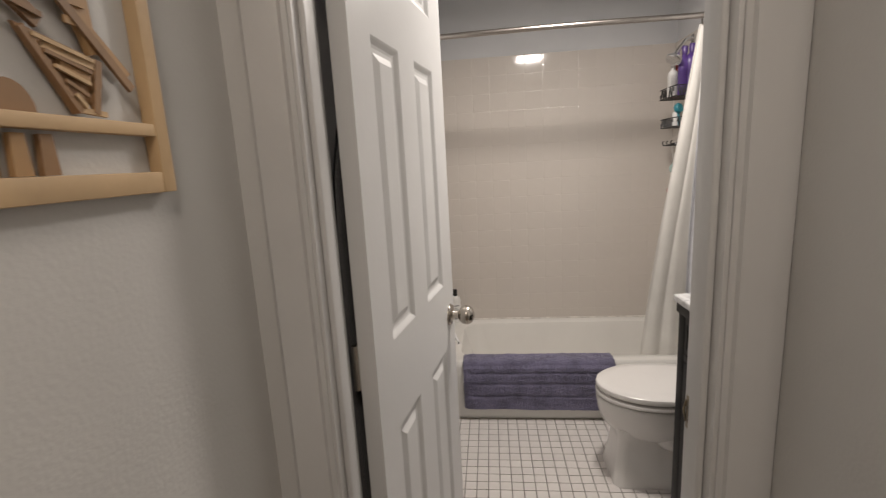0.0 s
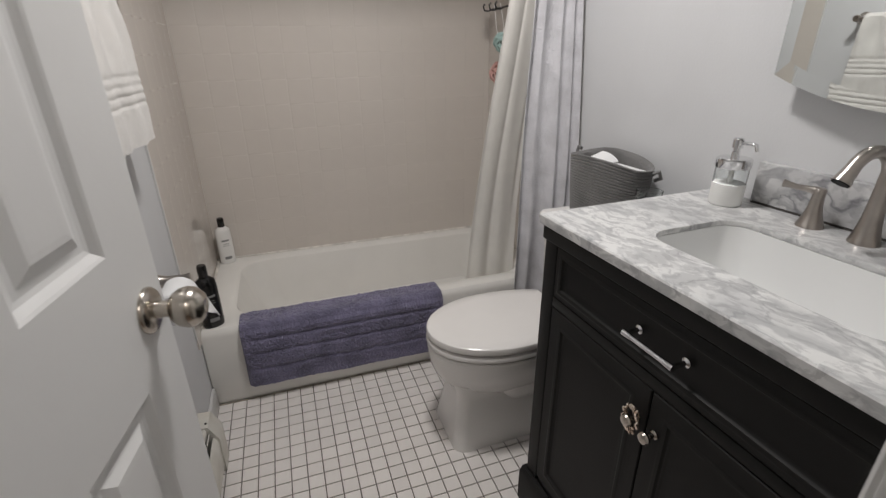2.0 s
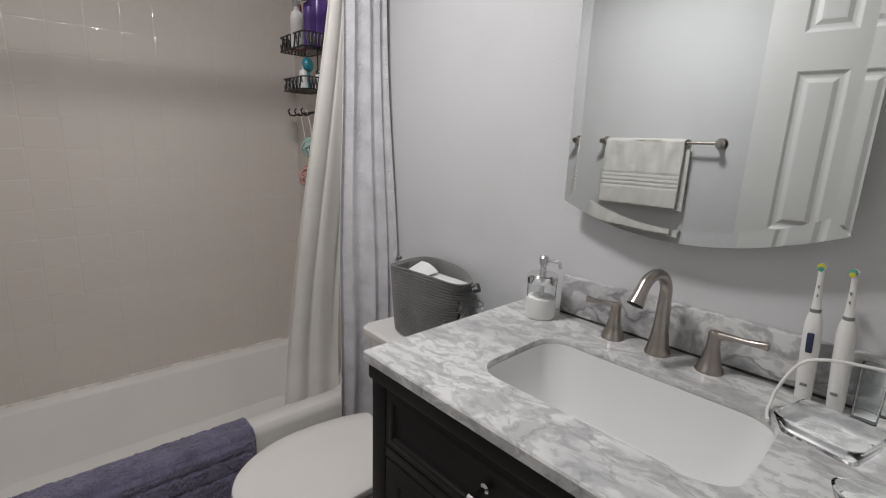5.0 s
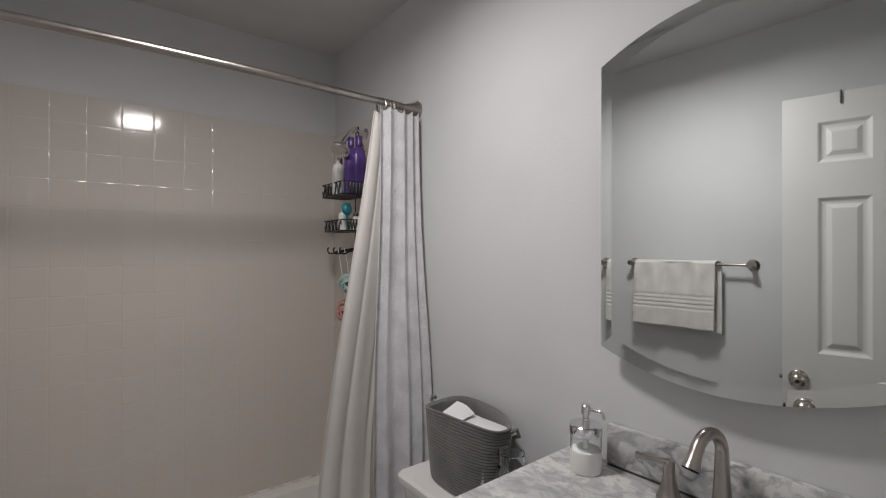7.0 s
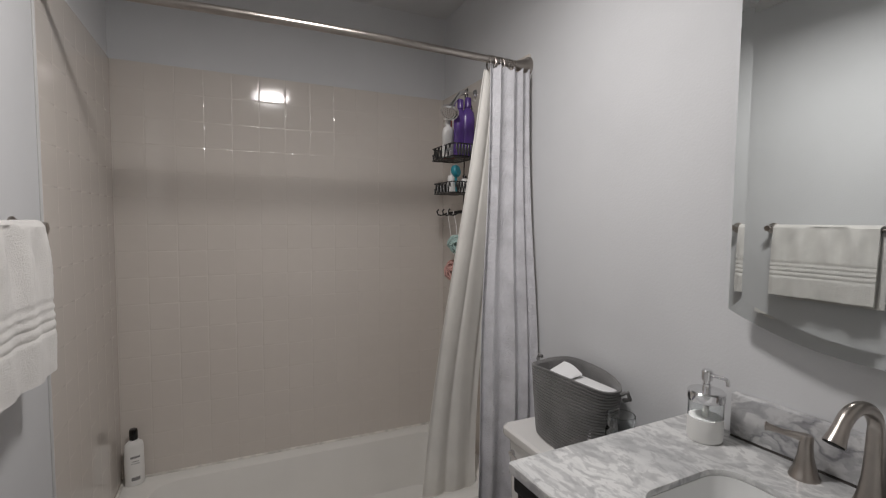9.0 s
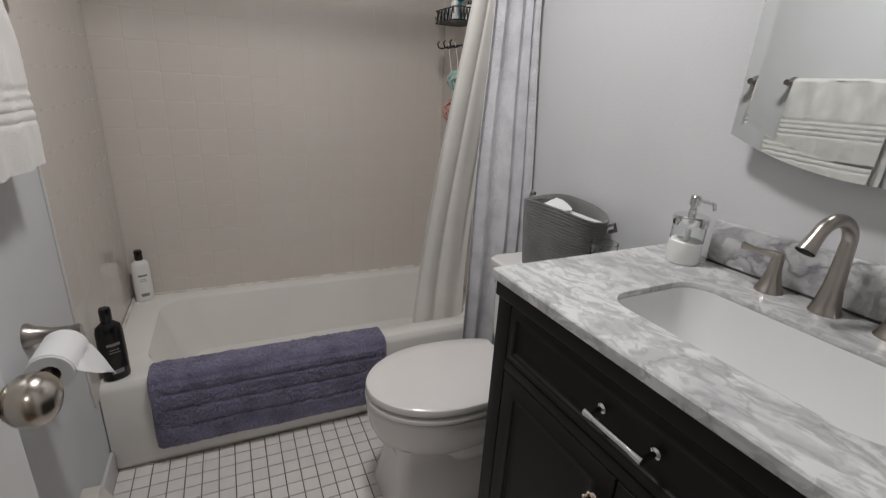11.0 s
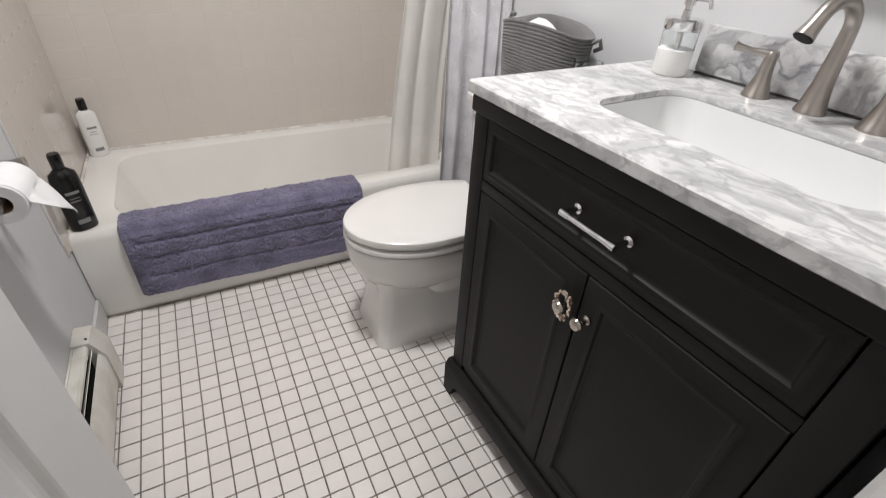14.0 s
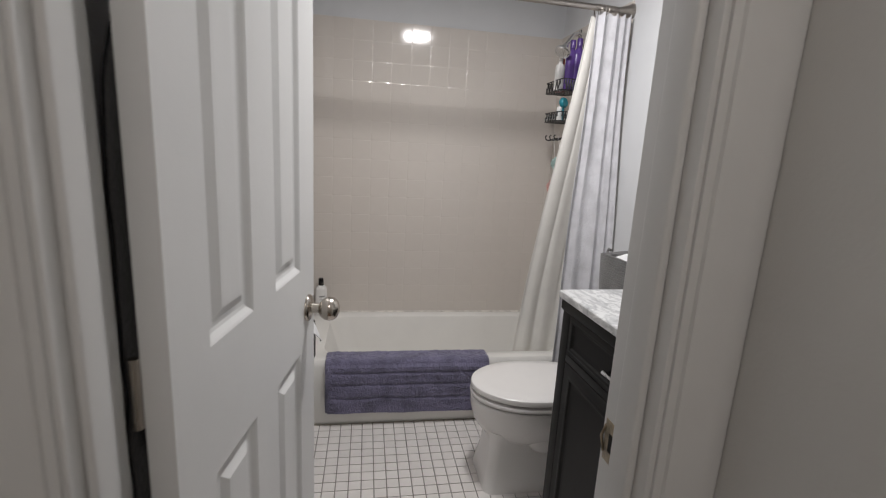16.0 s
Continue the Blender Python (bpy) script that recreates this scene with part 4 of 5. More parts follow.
def door_knob(face, sign):
    m = pose(DW - 0.052, face, 0.932, 90 if sign > 0 else -90, 0, 0)
    ro = part("rosette", turned([(0.033, 0.0), (0.033, 0.003), (0.030, 0.007), (0.020, 0.010), (0.013, 0.011)], 32, m=m), KNOBM, door, "satin nickel rosette", local=True)
    part("knob", turned([(0.0125, 0.0105), (0.0115, 0.022), (0.013, 0.029), (0.0205, 0.033), (0.0270, 0.042), (0.0292, 0.052), (0.0275, 0.062), (0.0205, 0.071), (0.0100, 0.0755), (0.007, 0.0745), (0.001, 0.0745)], 32, m=m), KNOBM, ro, local=True)


door_knob(0.0, 1)
door_knob(DT, -1)
latch = part("latch_plate", box(DW - 0.0005, DW + 0.0012, 0.006, DT - 0.006, 0.900, 0.957, 0.0004), RUST, door, "worn latch plate", local=True)
part("latch_bolt", box(DW + 0.001, DW + 0.011, 0.012, DT - 0.012, 0.920, 0.937, 0.002), KNOBM, latch, local=True)
for z in (0.22, 1.02, 1.80):
    part("hinge", tube([(-0.006, DT + 0.004, z - 0.045), (-0.006, DT + 0.004, z + 0.045)], 0.006, 12), KNOBM, door, local=True)
hook = tube([(0.44, -0.004, 1.985), (0.44, -0.004, 2.034), (0.44, DT + 0.004, 2.034), (0.44, DT + 0.004, 1.96), (0.44, DT + 0.02, 1.945), (0.44, DT + 0.028, 1.955)], 0.003, 8)
part("door_hook", hook, BLACKWIRE, door, "small dark over-door hook", local=True)


def garment_point(u, v):
    """Dark cloth on the hook, hanging flat behind the leaf."""
    x = 0.31 + (u - 0.5) * (0.33 + 0.27 * smoothstep(0.0, 0.35, v))
    y = DT + 0.020 + 0.010 * math.sin(u * 19 + 2 * v) + 0.006 * noise.noise(Vector((u * 5, v * 4, 5)))
    return Vector((x + 0.006 * noise.noise(Vector((v * 22, u * 2, 8))), y, 1.90 - 0.10 * abs(2 * u - 1) ** 2 - 1.40 * v))


robe = thing("dark_robe", label="black robe hanging behind the open door", category="robe", m=BASE[door])
part("cloth", sheet(garment_point, 50, 60, 0.004), cloth("black_cotton", (0.010, 0.010, 0.011), 300, 0.4), robe, local=True)

# ---- shower rod, curtain, liner ----
RY, RZ = -0.022, 1.975
rod = thing("shower_rod", (0.72, RY, RZ), "brushed nickel shower rod with flared ends", "shower rod")


def rod_y(x):
    return RY - 0.03 * math.sin(math.pi * x / XR)


part("bar", tube([(0.006 + (XR - 0.006) * i / 40, rod_y(XR * i / 40), RZ) for i in range(41)], 0.0125, 18), NICKEL, rod)
part("flange", turned([(0.036, 0.0), (0.036, 0.006), (0.026, 0.02), (0.019, 0.045), (0.0145, 0.06)], 28, m=pose(0.0062, RY, RZ, 0, 90, 0)), NICKEL, rod)
part("flange", turned([(0.036, 0.0), (0.036, 0.006), (0.026, 0.02), (0.019, 0.045), (0.0145, 0.06)], 28, m=pose(XR - 0.001, RY, RZ, 0, -90, 0)), NICKEL, rod)
for k in range(10):
    x = 1.275 + 0.0125 * k
    rg = thing("curtain_ring", (x, rod_y(x), RZ), "thin metal curtain ring on the rod", "curtain ring", group="curtain rings")
    tilt = random.uniform(-0.35, 0.35)
    part("ring", tube([Vector((x + 0.022 * math.sin(a) * tilt, rod_y(x) + 0.020 * math.sin(a), RZ - 0.012 + 0.026 * math.cos(a))) for a in [2 * math.pi * i / 20 for i in range(21)]], 0.0016, 6, cap=(False, False)), NICKEL, rg)


def curtain_point(u, v):
    """Outer curtain: u across, v down; deep narrow folds that widen below."""
    top, low = (1.268, 1.428), (1.238, 1.442)
    f = smoothstep(0.0, 1.0, v)
    x = (top[0] + (top[1] - top[0]) * u) * (1 - f) + (low[0] + (low[1] - low[0]) * u) * f
    depth = 0.011 + 0.006 * v
    ph = 2 * math.pi * (4.4 * u + 0.38 * math.sin(5 * u + 1.3)) + 0.35 * math.sin(2.2 * v + 4 * u)
    y = -0.062 - 0.08 * u ** 2 * smoothstep(0.0, 0.8, v) - depth * math.sin(ph) * (0.75 + 0.5 * noise.noise(Vector((u * 6, v * 1.5, 4)))) - 0.010 * math.sin(9 * v + 3 * u) * v
    x += 0.004 * math.cos(ph) + 0.003 * noise.noise(Vector((u * 4, v * 3, 7)))
    return Vector((x, y, 1.945 - 1.685 * v + 0.006 * math.cos(2 * math.pi * 5 * u) * (1 - v)))


cur = thing("shower_curtain", (1.35, -0.06, 1.95), "pale grey embossed cotton shower curtain drawn aside", "curtain")
part("cloth", sheet(curtain_point, 130, 70, 0.0016), CURT, cur)


def liner_point(u, v):
    """Inner liner, swept into the tub and fanning out below."""
    f = v ** 0.85
    x = (1.262 + 0.10 * u) * (1 - f) + (1.105 + 0.24 * u) * f
    y0 = -0.012 + 0.165 * smoothstep(0.0, 0.92, v)
    ph = 2 * math.pi * (2.6 * u ** 1.3 + 0.2 * math.sin(4 * u)) + 1.2 * v
    y = y0 + (0.003 + 0.004 * v) * math.sin(ph) + 0.01 * noise.noise(Vector((u * 5, v * 2, 1)))
    return Vector((x + 0.006 * math.cos(ph), y, 1.945 - 1.66 * v))


lin = thing("shower_liner", (1.25, 0.02, 1.95), "cream plastic shower liner hanging into the tub", "curtain")
part("cloth", sheet(liner_point, 90, 60, 0.0012), LINER, lin)
part("hem", sheet(lambda u, v: liner_point(u, 1.0015 + 0.018 * v), 90, 3, 0.003), LINER, lin)

# ---- shower head and caddy ----
SHY = 0.37
sh = thing("shower_fitting", (XR, SHY, 1.97), "chrome shower with a round head on a bent arm", "shower")
part("arm", tube([(XR - 0.009, SHY, 1.962), (1.41, SHY, 1.966), (1.38, SHY - 0.01, 1.966), (1.345, SHY - 0.04, 1.950), (1.295, SHY - 0.070, 1.895)], 0.010, 14), CHROME, sh)
part("wall_plate", turned([(0.03, 0), (0.03, 0.003), (0.012, 0.012)], 22, m=pose(XR - 0.0085, SHY, 1.962, 0, -90, 0)), CHROME, sh)
hm = look((1.295, SHY - 0.070, 1.895), (1.232, SHY - 0.115, 1.775)) @ Matrix.Scale(0.85, 4)
hd = part("head", turned([(0.012, 0.0), (0.016, -0.008), (0.018, -0.02), (0.040, -0.045), (0.048, -0.052), (0.048, -0.062), (0.044, -0.066), (0.001, -0.066)], 30, m=hm), CHROME, sh)
part("face", turned([(0.041, -0.0665), (0.041, -0.068), (0.001, -0.068)], 26, m=hm), CHROME, hd, "chrome nozzle face")
bm = bmesh.new()
for ring, cnt in ((0.034, 18), (0.022, 12), (0.010, 6)):
    for k in range(cnt):
        a = 2 * math.pi * k / cnt
        turned([(0.0022, -0.068), (0.0015, -0.0705)], 6, m=hm @ Matrix.Translation((ring * math.cos(a), ring * math.sin(a), 0)), into=bm)
part("nozzles", bm, PLASTIC_K, hd)

caddy = thing("shower_caddy", (1.37, SHY, 1.98), "black wire shower caddy hung from the shower arm", "shower caddy")
bm = tube([(1.395, SHY - 0.012, 1.945), (1.395, SHY - 0.010, 1.985), (1.395, SHY + 0.012, 1.985), (1.395, SHY + 0.012, 1.945)], 0.003, 8)
for dy in (-0.035, 0.035):
    tube([(1.395, SHY + dy * 0.3, 1.95), (1.405, SHY + dy, 1.90), (1.405, SHY + dy, 1.44)], 0.0025, 8, bm)
part("hanger", bm, BLACKWIRE, caddy)


def wire_basket(name, z, y0, y1, x0, x1, height):
    """Two rim hoops joined by a scrolling wire, with a floor of single wires."""
    bm = bmesh.new()
    for zz in (z, z + height):
        loop = rrect(x0, x1, y0, y1, zz, 0.022, 5)
        tube(loop + [loop[0]], 0.0028, 6, bm, cap=(False, False))
    n = 14
    for side in (y0, y1):
        tube([Vector((x0 + 0.015 + (x1 - x0 - 0.03) * i / (n * 4), side, z + height * (0.5 + 0.5 * math.sin(2 * math.pi * i / 8)))) for i in range(n * 4 + 1)], 0.0028, 6, bm)
    tube([Vector((x0, y0 + 0.02 + (y1 - y0 - 0.04) * i / 40, z + height * (0.5 + 0.5 * math.sin(2 * math.pi * i / 8)))) for i in range(41)], 0.0028, 6, bm)
    rim = part(name, bm, BLACKWIRE, caddy)
    for k in range(10):
        x = x0 + (x1 - x0) * (k + 0.5) / 10
        part("wire", tube([(x, y0, z), (x, y1, z)], 0.0016, 6), BLACKWIRE, rim)


wire_basket("upper_basket", 1.672, SHY - 0.115, SHY + 0.115, 1.275, 1.405, 0.052)
wire_basket("lower_basket", 1.520, SHY - 0.105, SHY + 0.105, 1.280, 1.405, 0.045)
for dy in (-0.06, 0.0, 0.06):
    part("hook", tube([(1.405, SHY + dy, 1.445), (1.33, SHY + dy, 1.432), (1.305, SHY + dy, 1.422), (1.288, SHY + dy, 1.425), (1.282, SHY + dy, 1.440), (1.290, SHY + dy, 1.449)], 0.0035, 8), BLACKWIRE, caddy)
part("hook_rail", tube([(1.405, SHY - 0.08, 1.445), (1.405, SHY + 0.08, 1.445)], 0.003, 8), BLACKWIRE, caddy)


def squeeze_bottle(name, x, y, z, r, h, body, cap, label, flat=0.7, group=""):
    t = thing(name, (x, y, z), label, "bottle", group)
    b = turned([(0.0, 0), (r * 0.92, 0.0), (r, 0.006), (r, h * 0.66), (r * 0.86, h * 0.76), (r * 0.42, h * 0.82), (r * 0.40, h * 0.84)], 24)
    b.transform(Matrix.Diagonal((1, flat, 1, 1)))
    b.transform(Matrix.Translation((x, y, z)))
    part("body", b, body, t)
    part("cap", turned([(r * 0.46, h * 0.842), (r * 0.46, h * 0.985), (r * 0.42, h), (0.001, h)], 20, (x, y, z)), cap, t)
    return t


squeeze_bottle("shampoo_bottle", 1.372, SHY - 0.06, 1.675, 0.032, 0.255, PLASTIC_P, PLASTIC_P, "purple shampoo bottle in the caddy", group="purple bottles")
squeeze_bottle("shampoo_bottle", 1.338, SHY - 0.055, 1.675, 0.030, 0.245, PLASTIC_P, PLASTIC_P, "purple conditioner bottle in the caddy", group="purple bottles")
squeeze_bottle("lotion_bottle", 1.296, SHY - 0.02, 1.675, 0.026, 0.165, PLASTIC_W, PLASTIC_W, "white lotion bottle in the caddy")
squeeze_bottle("wash_bottle", 1.325, SHY + 0.03, 1.675, 0.028, 0.17, PLASTIC_R, PLASTIC_R, "red wash bottle in the caddy")
squeeze_bottle("cream_tube", 1.335, SHY + 0.01, 1.523, 0.024, 0.10, PLASTIC_W, PLASTIC_W, "white cream tube in the lower caddy basket")
squeeze_bottle("cream_tube", 1.37, SHY - 0.04, 1.523, 0.020, 0.075, PLASTIC_W, PLASTIC_K, "small white tube in the lower caddy basket")
brush = thing("scrub_brush", (1.315, SHY - 0.07, 1.52), "round teal scrub brush in the lower caddy basket", "brush")
part("disc", turned([(0.001, -0.012), (0.022, -0.012), (0.027, -0.005), (0.027, 0.005), (0.022, 0.012), (0.001, 0.013)], 26, m=pose(1.312, SHY - 0.07, 1.612, 80, 0, 35)), PLASTIC_T, brush)
part("stem", tube([(1.312, SHY - 0.07, 1.588), (1.318, SHY - 0.068, 1.524)], 0.006, 10), PLASTIC_T, brush)


def loofah(x, y, z, r, material, label):
    t = thing("bath_puff", (x, y, z), label, "bath puff")
    bm = bmesh.new()
    for k in range(60):
        d = Vector((random.gauss(0, 1), random.gauss(0, 1), random.gauss(0, 1))).normalized()
        s = d.cross(Vector((0.3, 0.8, 0.5))).normalized()
        q = d.cross(s)
        c = Vector((x, y, z)) + d * r * 0.55
        rr = r * random.uniform(0.35, 0.5)
        tube([c + rr * (math.cos(a) * s + math.sin(a) * (0.7 * d + 0.5 * q)) for a in [2 * math.pi * i / 9 for i in range(10)]], 0.0035, 5, bm, cap=(False, False))
    part("net", bm, material, t)
    part("cord", tube([(x, y, z + r * 0.8), (x - 0.004, y, z + r + 0.04), (1.305, y, 1.444)], 0.0015, 6), PLASTIC_W, t)


loofah(1.325, SHY - 0.06, 1.295, 0.045, LOOFAH_G, "mint green net bath puff hanging from the caddy")
loofah(1.34, SHY - 0.0, 1.175, 0.05, LOOFAH_P, "pink net bath puff hanging from the caddy")

# ---- bottles on the tub rim ----
def shampoo(x, y, body, cap, label, h, r, lab, turn):
    t = thing("rim_bottle", label=label, category="bottle", m=pose(x, y, RIM + 0.001, 0, 0, turn))
    b = turned([(0.0, 0), (r * 0.94, 0.0), (r, 0.006), (r * 1.02, h * 0.35), (r, h * 0.68), (r * 0.9, h * 0.755), (r * 0.55, h * 0.80), (r * 0.43, h * 0.815)], 30)
    b.transform(Matrix.Diagonal((1, 0.62, 1, 1)))
    part("body", b, body, t, local=True)
    part("cap", turned([(r * 0.42, h * 0.816), (r * 0.44, h * 0.82), (r * 0.44, h * 0.97), (r * 0.38, h), (0.001, h)], 22), cap, t, local=True)
    for z0, z1, half in ((0.50, 0.535, 0.5), (0.44, 0.45, 0.35), (0.40, 0.41, 0.42), (0.10, 0.16, 0.45)):
        part("label_bar", sheet(lambda u, v: Vector((r * 1.025 * math.sin((u - 0.5) * 2 * half), -0.632 * r * math.cos((u - 0.5) * 2 * half), h * (z0 + (z1 - z0) * v))), 8, 2, 0.0004), lab, t, local=True)
    return t


shampoo(0.052, 0.046, PLASTIC_K, PLASTIC_K, "black shampoo bottle standing on the tub corner", 0.245, 0.037, LABEL_G, 25)
shampoo(0.058, 0.640, PLASTIC_W, PLASTIC_K, "white conditioner bottle with a black cap", 0.225, 0.034, LABEL_G, 20)

# ---- towel bar and towel ----
bar = thing("towel_bar", (0, -0.46, 1.375), "brushed nickel towel bar on the wall", "towel bar")
part("bar", tube([(0.050, -0.215, 1.375), (0.050, -0.775, 1.375)], 0.0065, 14), NICKEL, bar)
for y in (-0.220, -0.770):
    part("post", turned([(0.026, 0.0), (0.026, 0.004), (0.016, 0.012), (0.010, 0.03), (0.011, 0.046), (0.014, 0.054), (0.013, 0.062), (0.001, 0.063)], 22, m=pose(0.0005, y, 1.375, 0, 90, 0)), NICKEL, bar)


def towel_point(u, v):
    """Hand towel over the bar: front layer longer than the back."""
    y = -0.250 - 0.385 * u
    front, back = 0.315, 0.33
    s = v * (front + back + 0.04) - back
    wv = (0.009 * math.sin(u * 24 + 1) * smoothstep(0.02, 0.12, abs(s)) * (1 - 0.6 * smoothstep(0.12, 0.22, abs(s))) + 0.005 * math.sin(u * 9)) + 0.004 * noise.noise(Vector((u * 6, s * 6, 0)))
    pile = 0.0018 * noise.noise(Vector((u * 90, s * 180, 3)))
    for g in (0.205, 0.225, 0.245, 0.265):
        pile -= 0.0035 * math.exp(-((s - g) / 0.0045) ** 2)
    if s < -0.0:
        return Vector((0.0355 - wv * 0.4 - pile - 0.004 * u, y - 0.018, 1.384 + s))
    if s < 0.04:
        a = s / 0.04 * math.pi
        return Vector((0.050 - 0.0145 * math.cos(a) + pile * 0.5, y - 0.018 * (1 - s / 0.04), 1.384 + 0.010 * math.sin(a)))
    return Vector((0.0655 + wv + pile + 0.008 * smoothstep(0, 0.3, s), y + 0.012 * (s - 0.04), 1.384 - (s - 0.04)))


tw = thing("hand_towel", (0.062, -0.4, 1.38), "white banded terry hand towel folded over the bar", "towel")
part("cloth", sheet(towel_point, 60, 130, 0.006), TOWEL, tw)

# ---- toilet paper ----
tp = thing("paper_holder", (0, -0.40, 0.70), "brushed nickel toilet paper holder on the wall", "paper holder")
part("post", turned([(0.028, 0.0), (0.028, 0.004), (0.021, 0.015), (0.013, 0.045), (0.0115, 0.080), (0.014, 0.094), (0.013, 0.100), (0.001, 0.101)], 24, m=pose(0.0005, -0.346, 0.708, 0, 90, 0)), NICKEL, tp)
part("roller", tube([(0.080, -0.346, 0.706), (0.078, -0.40, 0.702), (0.078, -0.515, 0.699), (0.078, -0.530, 0.699), (0.078, -0.536, 0.699)], [0.010, 0.0075, 0.0075, 0.012, 0.011], 16), NICKEL, tp)
roll = thing("toilet_roll", (0.08, -0.405, 0.69), "white toilet roll with its end hanging loose", "toilet roll")
rc, rw, ri, ro = (0.078, 0.692), (-0.500, -0.388), 0.0185, 0.041
loops = []
for r, y in ((ri, rw[0]), (ro - 0.002, rw[0]), (ro, rw[0] + 0.003), (ro, rw[1] - 0.003), (ro - 0.002, rw[1]), (ri, rw[1]), (ri, rw[0])):
    loops.append([Vector((rc[0] + r * math.cos(2 * math.pi * i / 36), y, rc[1] + r * math.sin(2 * math.pi * i / 36))) for i in range(36)])
part("roll", loft(loops, cap=(False, False)), PAPER, roll)
part("core", tube([(rc[0], rw[0] + 0.001, rc[1]), (rc[0], rw[1] - 0.001, rc[1])], ri - 0.0005, 20, cap=(False, False)), mat("cardboard", (0.30, 0.21, 0.13), 0.9), roll, "brown cardboard core")


def leaf_point(u, v):
    y = rw[0] + 0.003 + (rw[1] - rw[0] - 0.006) * u
    if v < 0.45:
        a = math.pi * (0.75 - 0.75 * v / 0.45)
        return Vector((rc[0] + (ro + 0.0015) * math.cos(a), y, rc[1] + (ro + 0.0015) * math.sin(a)))
    d = (v - 0.45) / 0.55
    top = rw[0] + 0.003 + (rw[1] - rw[0] - 0.006) * (u + (1 - u) * 0.35 * d)
    return Vector((rc[0] + ro + 0.0015 + 0.030 * math.sin(d * 1.5) + 0.004 * math.sin(7 * u + 4 * d), top + 0.045 * d * d, rc[1] - 0.115 * d * (0.55 + 0.45 * u)))


part("loose_end", sheet(leaf_point, 14, 34, 0.0006), PAPER, roll)

# ---- baseboard heater ----
heat = thing("baseboard_heater", (0.03, -0.7, 0), "cream enamelled baseboard heater with a worn end cap", "heater")
HY0, HY1 = -1.40, -0.345


def heater_part(name, prof, y0, y1, material, label=""):
    part(name, loft([[Vector((x, y, z)) for x, z in prof] for y in (y0, y1)]), material, heat, label)


heater_part("back_plate", [(0.001, 0.02), (0.006, 0.02), (0.006, 0.19), (0.001, 0.19)], HY0, HY1, HEATER)
heater_part("top_cover", [(0.006, 0.186), (0.030, 0.190), (0.036, 0.183), (0.036, 0.172), (0.034, 0.172), (0.033, 0.181), (0.006, 0.181)], HY0, HY1, HEATER)
heater_part("front_panel", [(0.058, 0.03), (0.061, 0.03), (0.062, 0.135), (0.050, 0.152), (0.048, 0.150), (0.059, 0.133)], HY0, HY1, HEATER)
heater_part("damper", [(0.030, 0.150), (0.0325, 0.150), (0.0425, 0.168), (0.0405, 0.168)], HY0, HY1, HEATER)
part("fin_shadow", box(0.012, 0.028, HY0, HY1, 0.05, 0.14), GAPM, heat)
heater_part("end_cap", [(0.001, 0.005), (0.066, 0.005), (0.067, 0.138), (0.042, 0.194), (0.001, 0.197)], HY1 + 0.0005, -0.268, HEATER, "dented cream end cap")
part("screw", turned([(0.004, 0), (0.003, 0.002), (0.001, 0.002)], 10, m=pose(0.034, -0.325, 0.1955, 0, 20, 0)), BLACKWIRE, heat)

# baseboards
for nm, args in (("baseboard", (0.0, 0.012, -0.262, -0.004, 0.0, 0.09)), ("baseboard", (0.716, 0.7295, -3.4, -1.67, 0.0, 0.09)), ("baseboard", (-0.0695, -0.056, -3.4, -1.67, 0.0, 0.09)), ("baseboard", (1.438, 1.4495, -0.399, -0.004, 0.0, 0.09))):
    solo(nm, box(*args, 0.004), TRIM, "white painted skirting board", "baseboard", kind="structure")

# ---- hall picture ----
pic = thing("wooden_picture", (-0.07, -2.0, 1.4), "layered cut-wood cityscape in a pale wooden frame", "picture")
PX = -0.0695
PY0, PY1, PZ0, PZ1 = -2.46, -1.813, 1.388, 1.95
part("frame_side", box(PX, PX + 0.016, PY1 - 0.020, PY1, PZ0, PZ1, 0.0015), WOOD, pic)
part("frame_side", box(PX, PX + 0.016, PY0, PY0 + 0.026, PZ0, PZ1, 0.0015), WOOD, pic)
part("frame_bottom", box(PX, PX + 0.0155, PY0 + 0.026, PY1 - 0.020, PZ0, PZ0 + 0.023, 0.0015), WOOD, pic)
part("frame_top", box(PX, PX + 0.0155, PY0 + 0.026, PY1 - 0.020, PZ1 - 0.026, PZ1, 0.0015), WOOD, pic)
part("cross_bar", box(PX + 0.002, PX + 0.015, PY0 + 0.026, PY1 - 0.020, PZ0 + 0.062, PZ0 + 0.075, 0.0012), WOOD, pic)


def slab(points, x0, x1):
    """A sawn shape from (y, z) corners, given a thickness."""
    return loft([[Vector((PX + x, y - 0.02, z)) for y, z in points] for x in (x0, x1)])


def plank(a, b, w, x0, x1):
    d = (Vector(b) - Vector(a)).normalized()
    nrm = Vector((-d.y, d.x)) * w / 2
    return slab([tuple(Vector(a) + nrm), tuple(Vector(b) + nrm), tuple(Vector(b) - nrm), tuple(Vector(a) - nrm)], x0, x1)


# tall tapering tower with slats
part("tower", slab([(-1.905, 1.60), (-1.872, 1.60), (-1.868, 1.525), (-1.878, 1.522)], 0.004, 0.010), WOODM, pic)
part("tower", slab([(-1.925, 1.85), (-1.868, 1.86), (-1.868, 1.60), (-1.91, 1.60)], 0.004, 0.009), WOODD, pic)
for k in range(16):
    z = 1.545 + 0.018 * k
    part("slat", box(PX + 0.010, PX + 0.0125, -1.928 + 0.0015 * max(0, 4 - k), -1.898, z, z + 0.007), WOODM, pic)
part("spar", plank((-1.925, 1.585), (-1.835, 1.497), 0.009, 0.010, 0.014), WOODD, pic)
part("spar", plank((-1.915, 1.588), (-1.830, 1.512), 0.006, 0.004, 0.008), WOODM, pic)
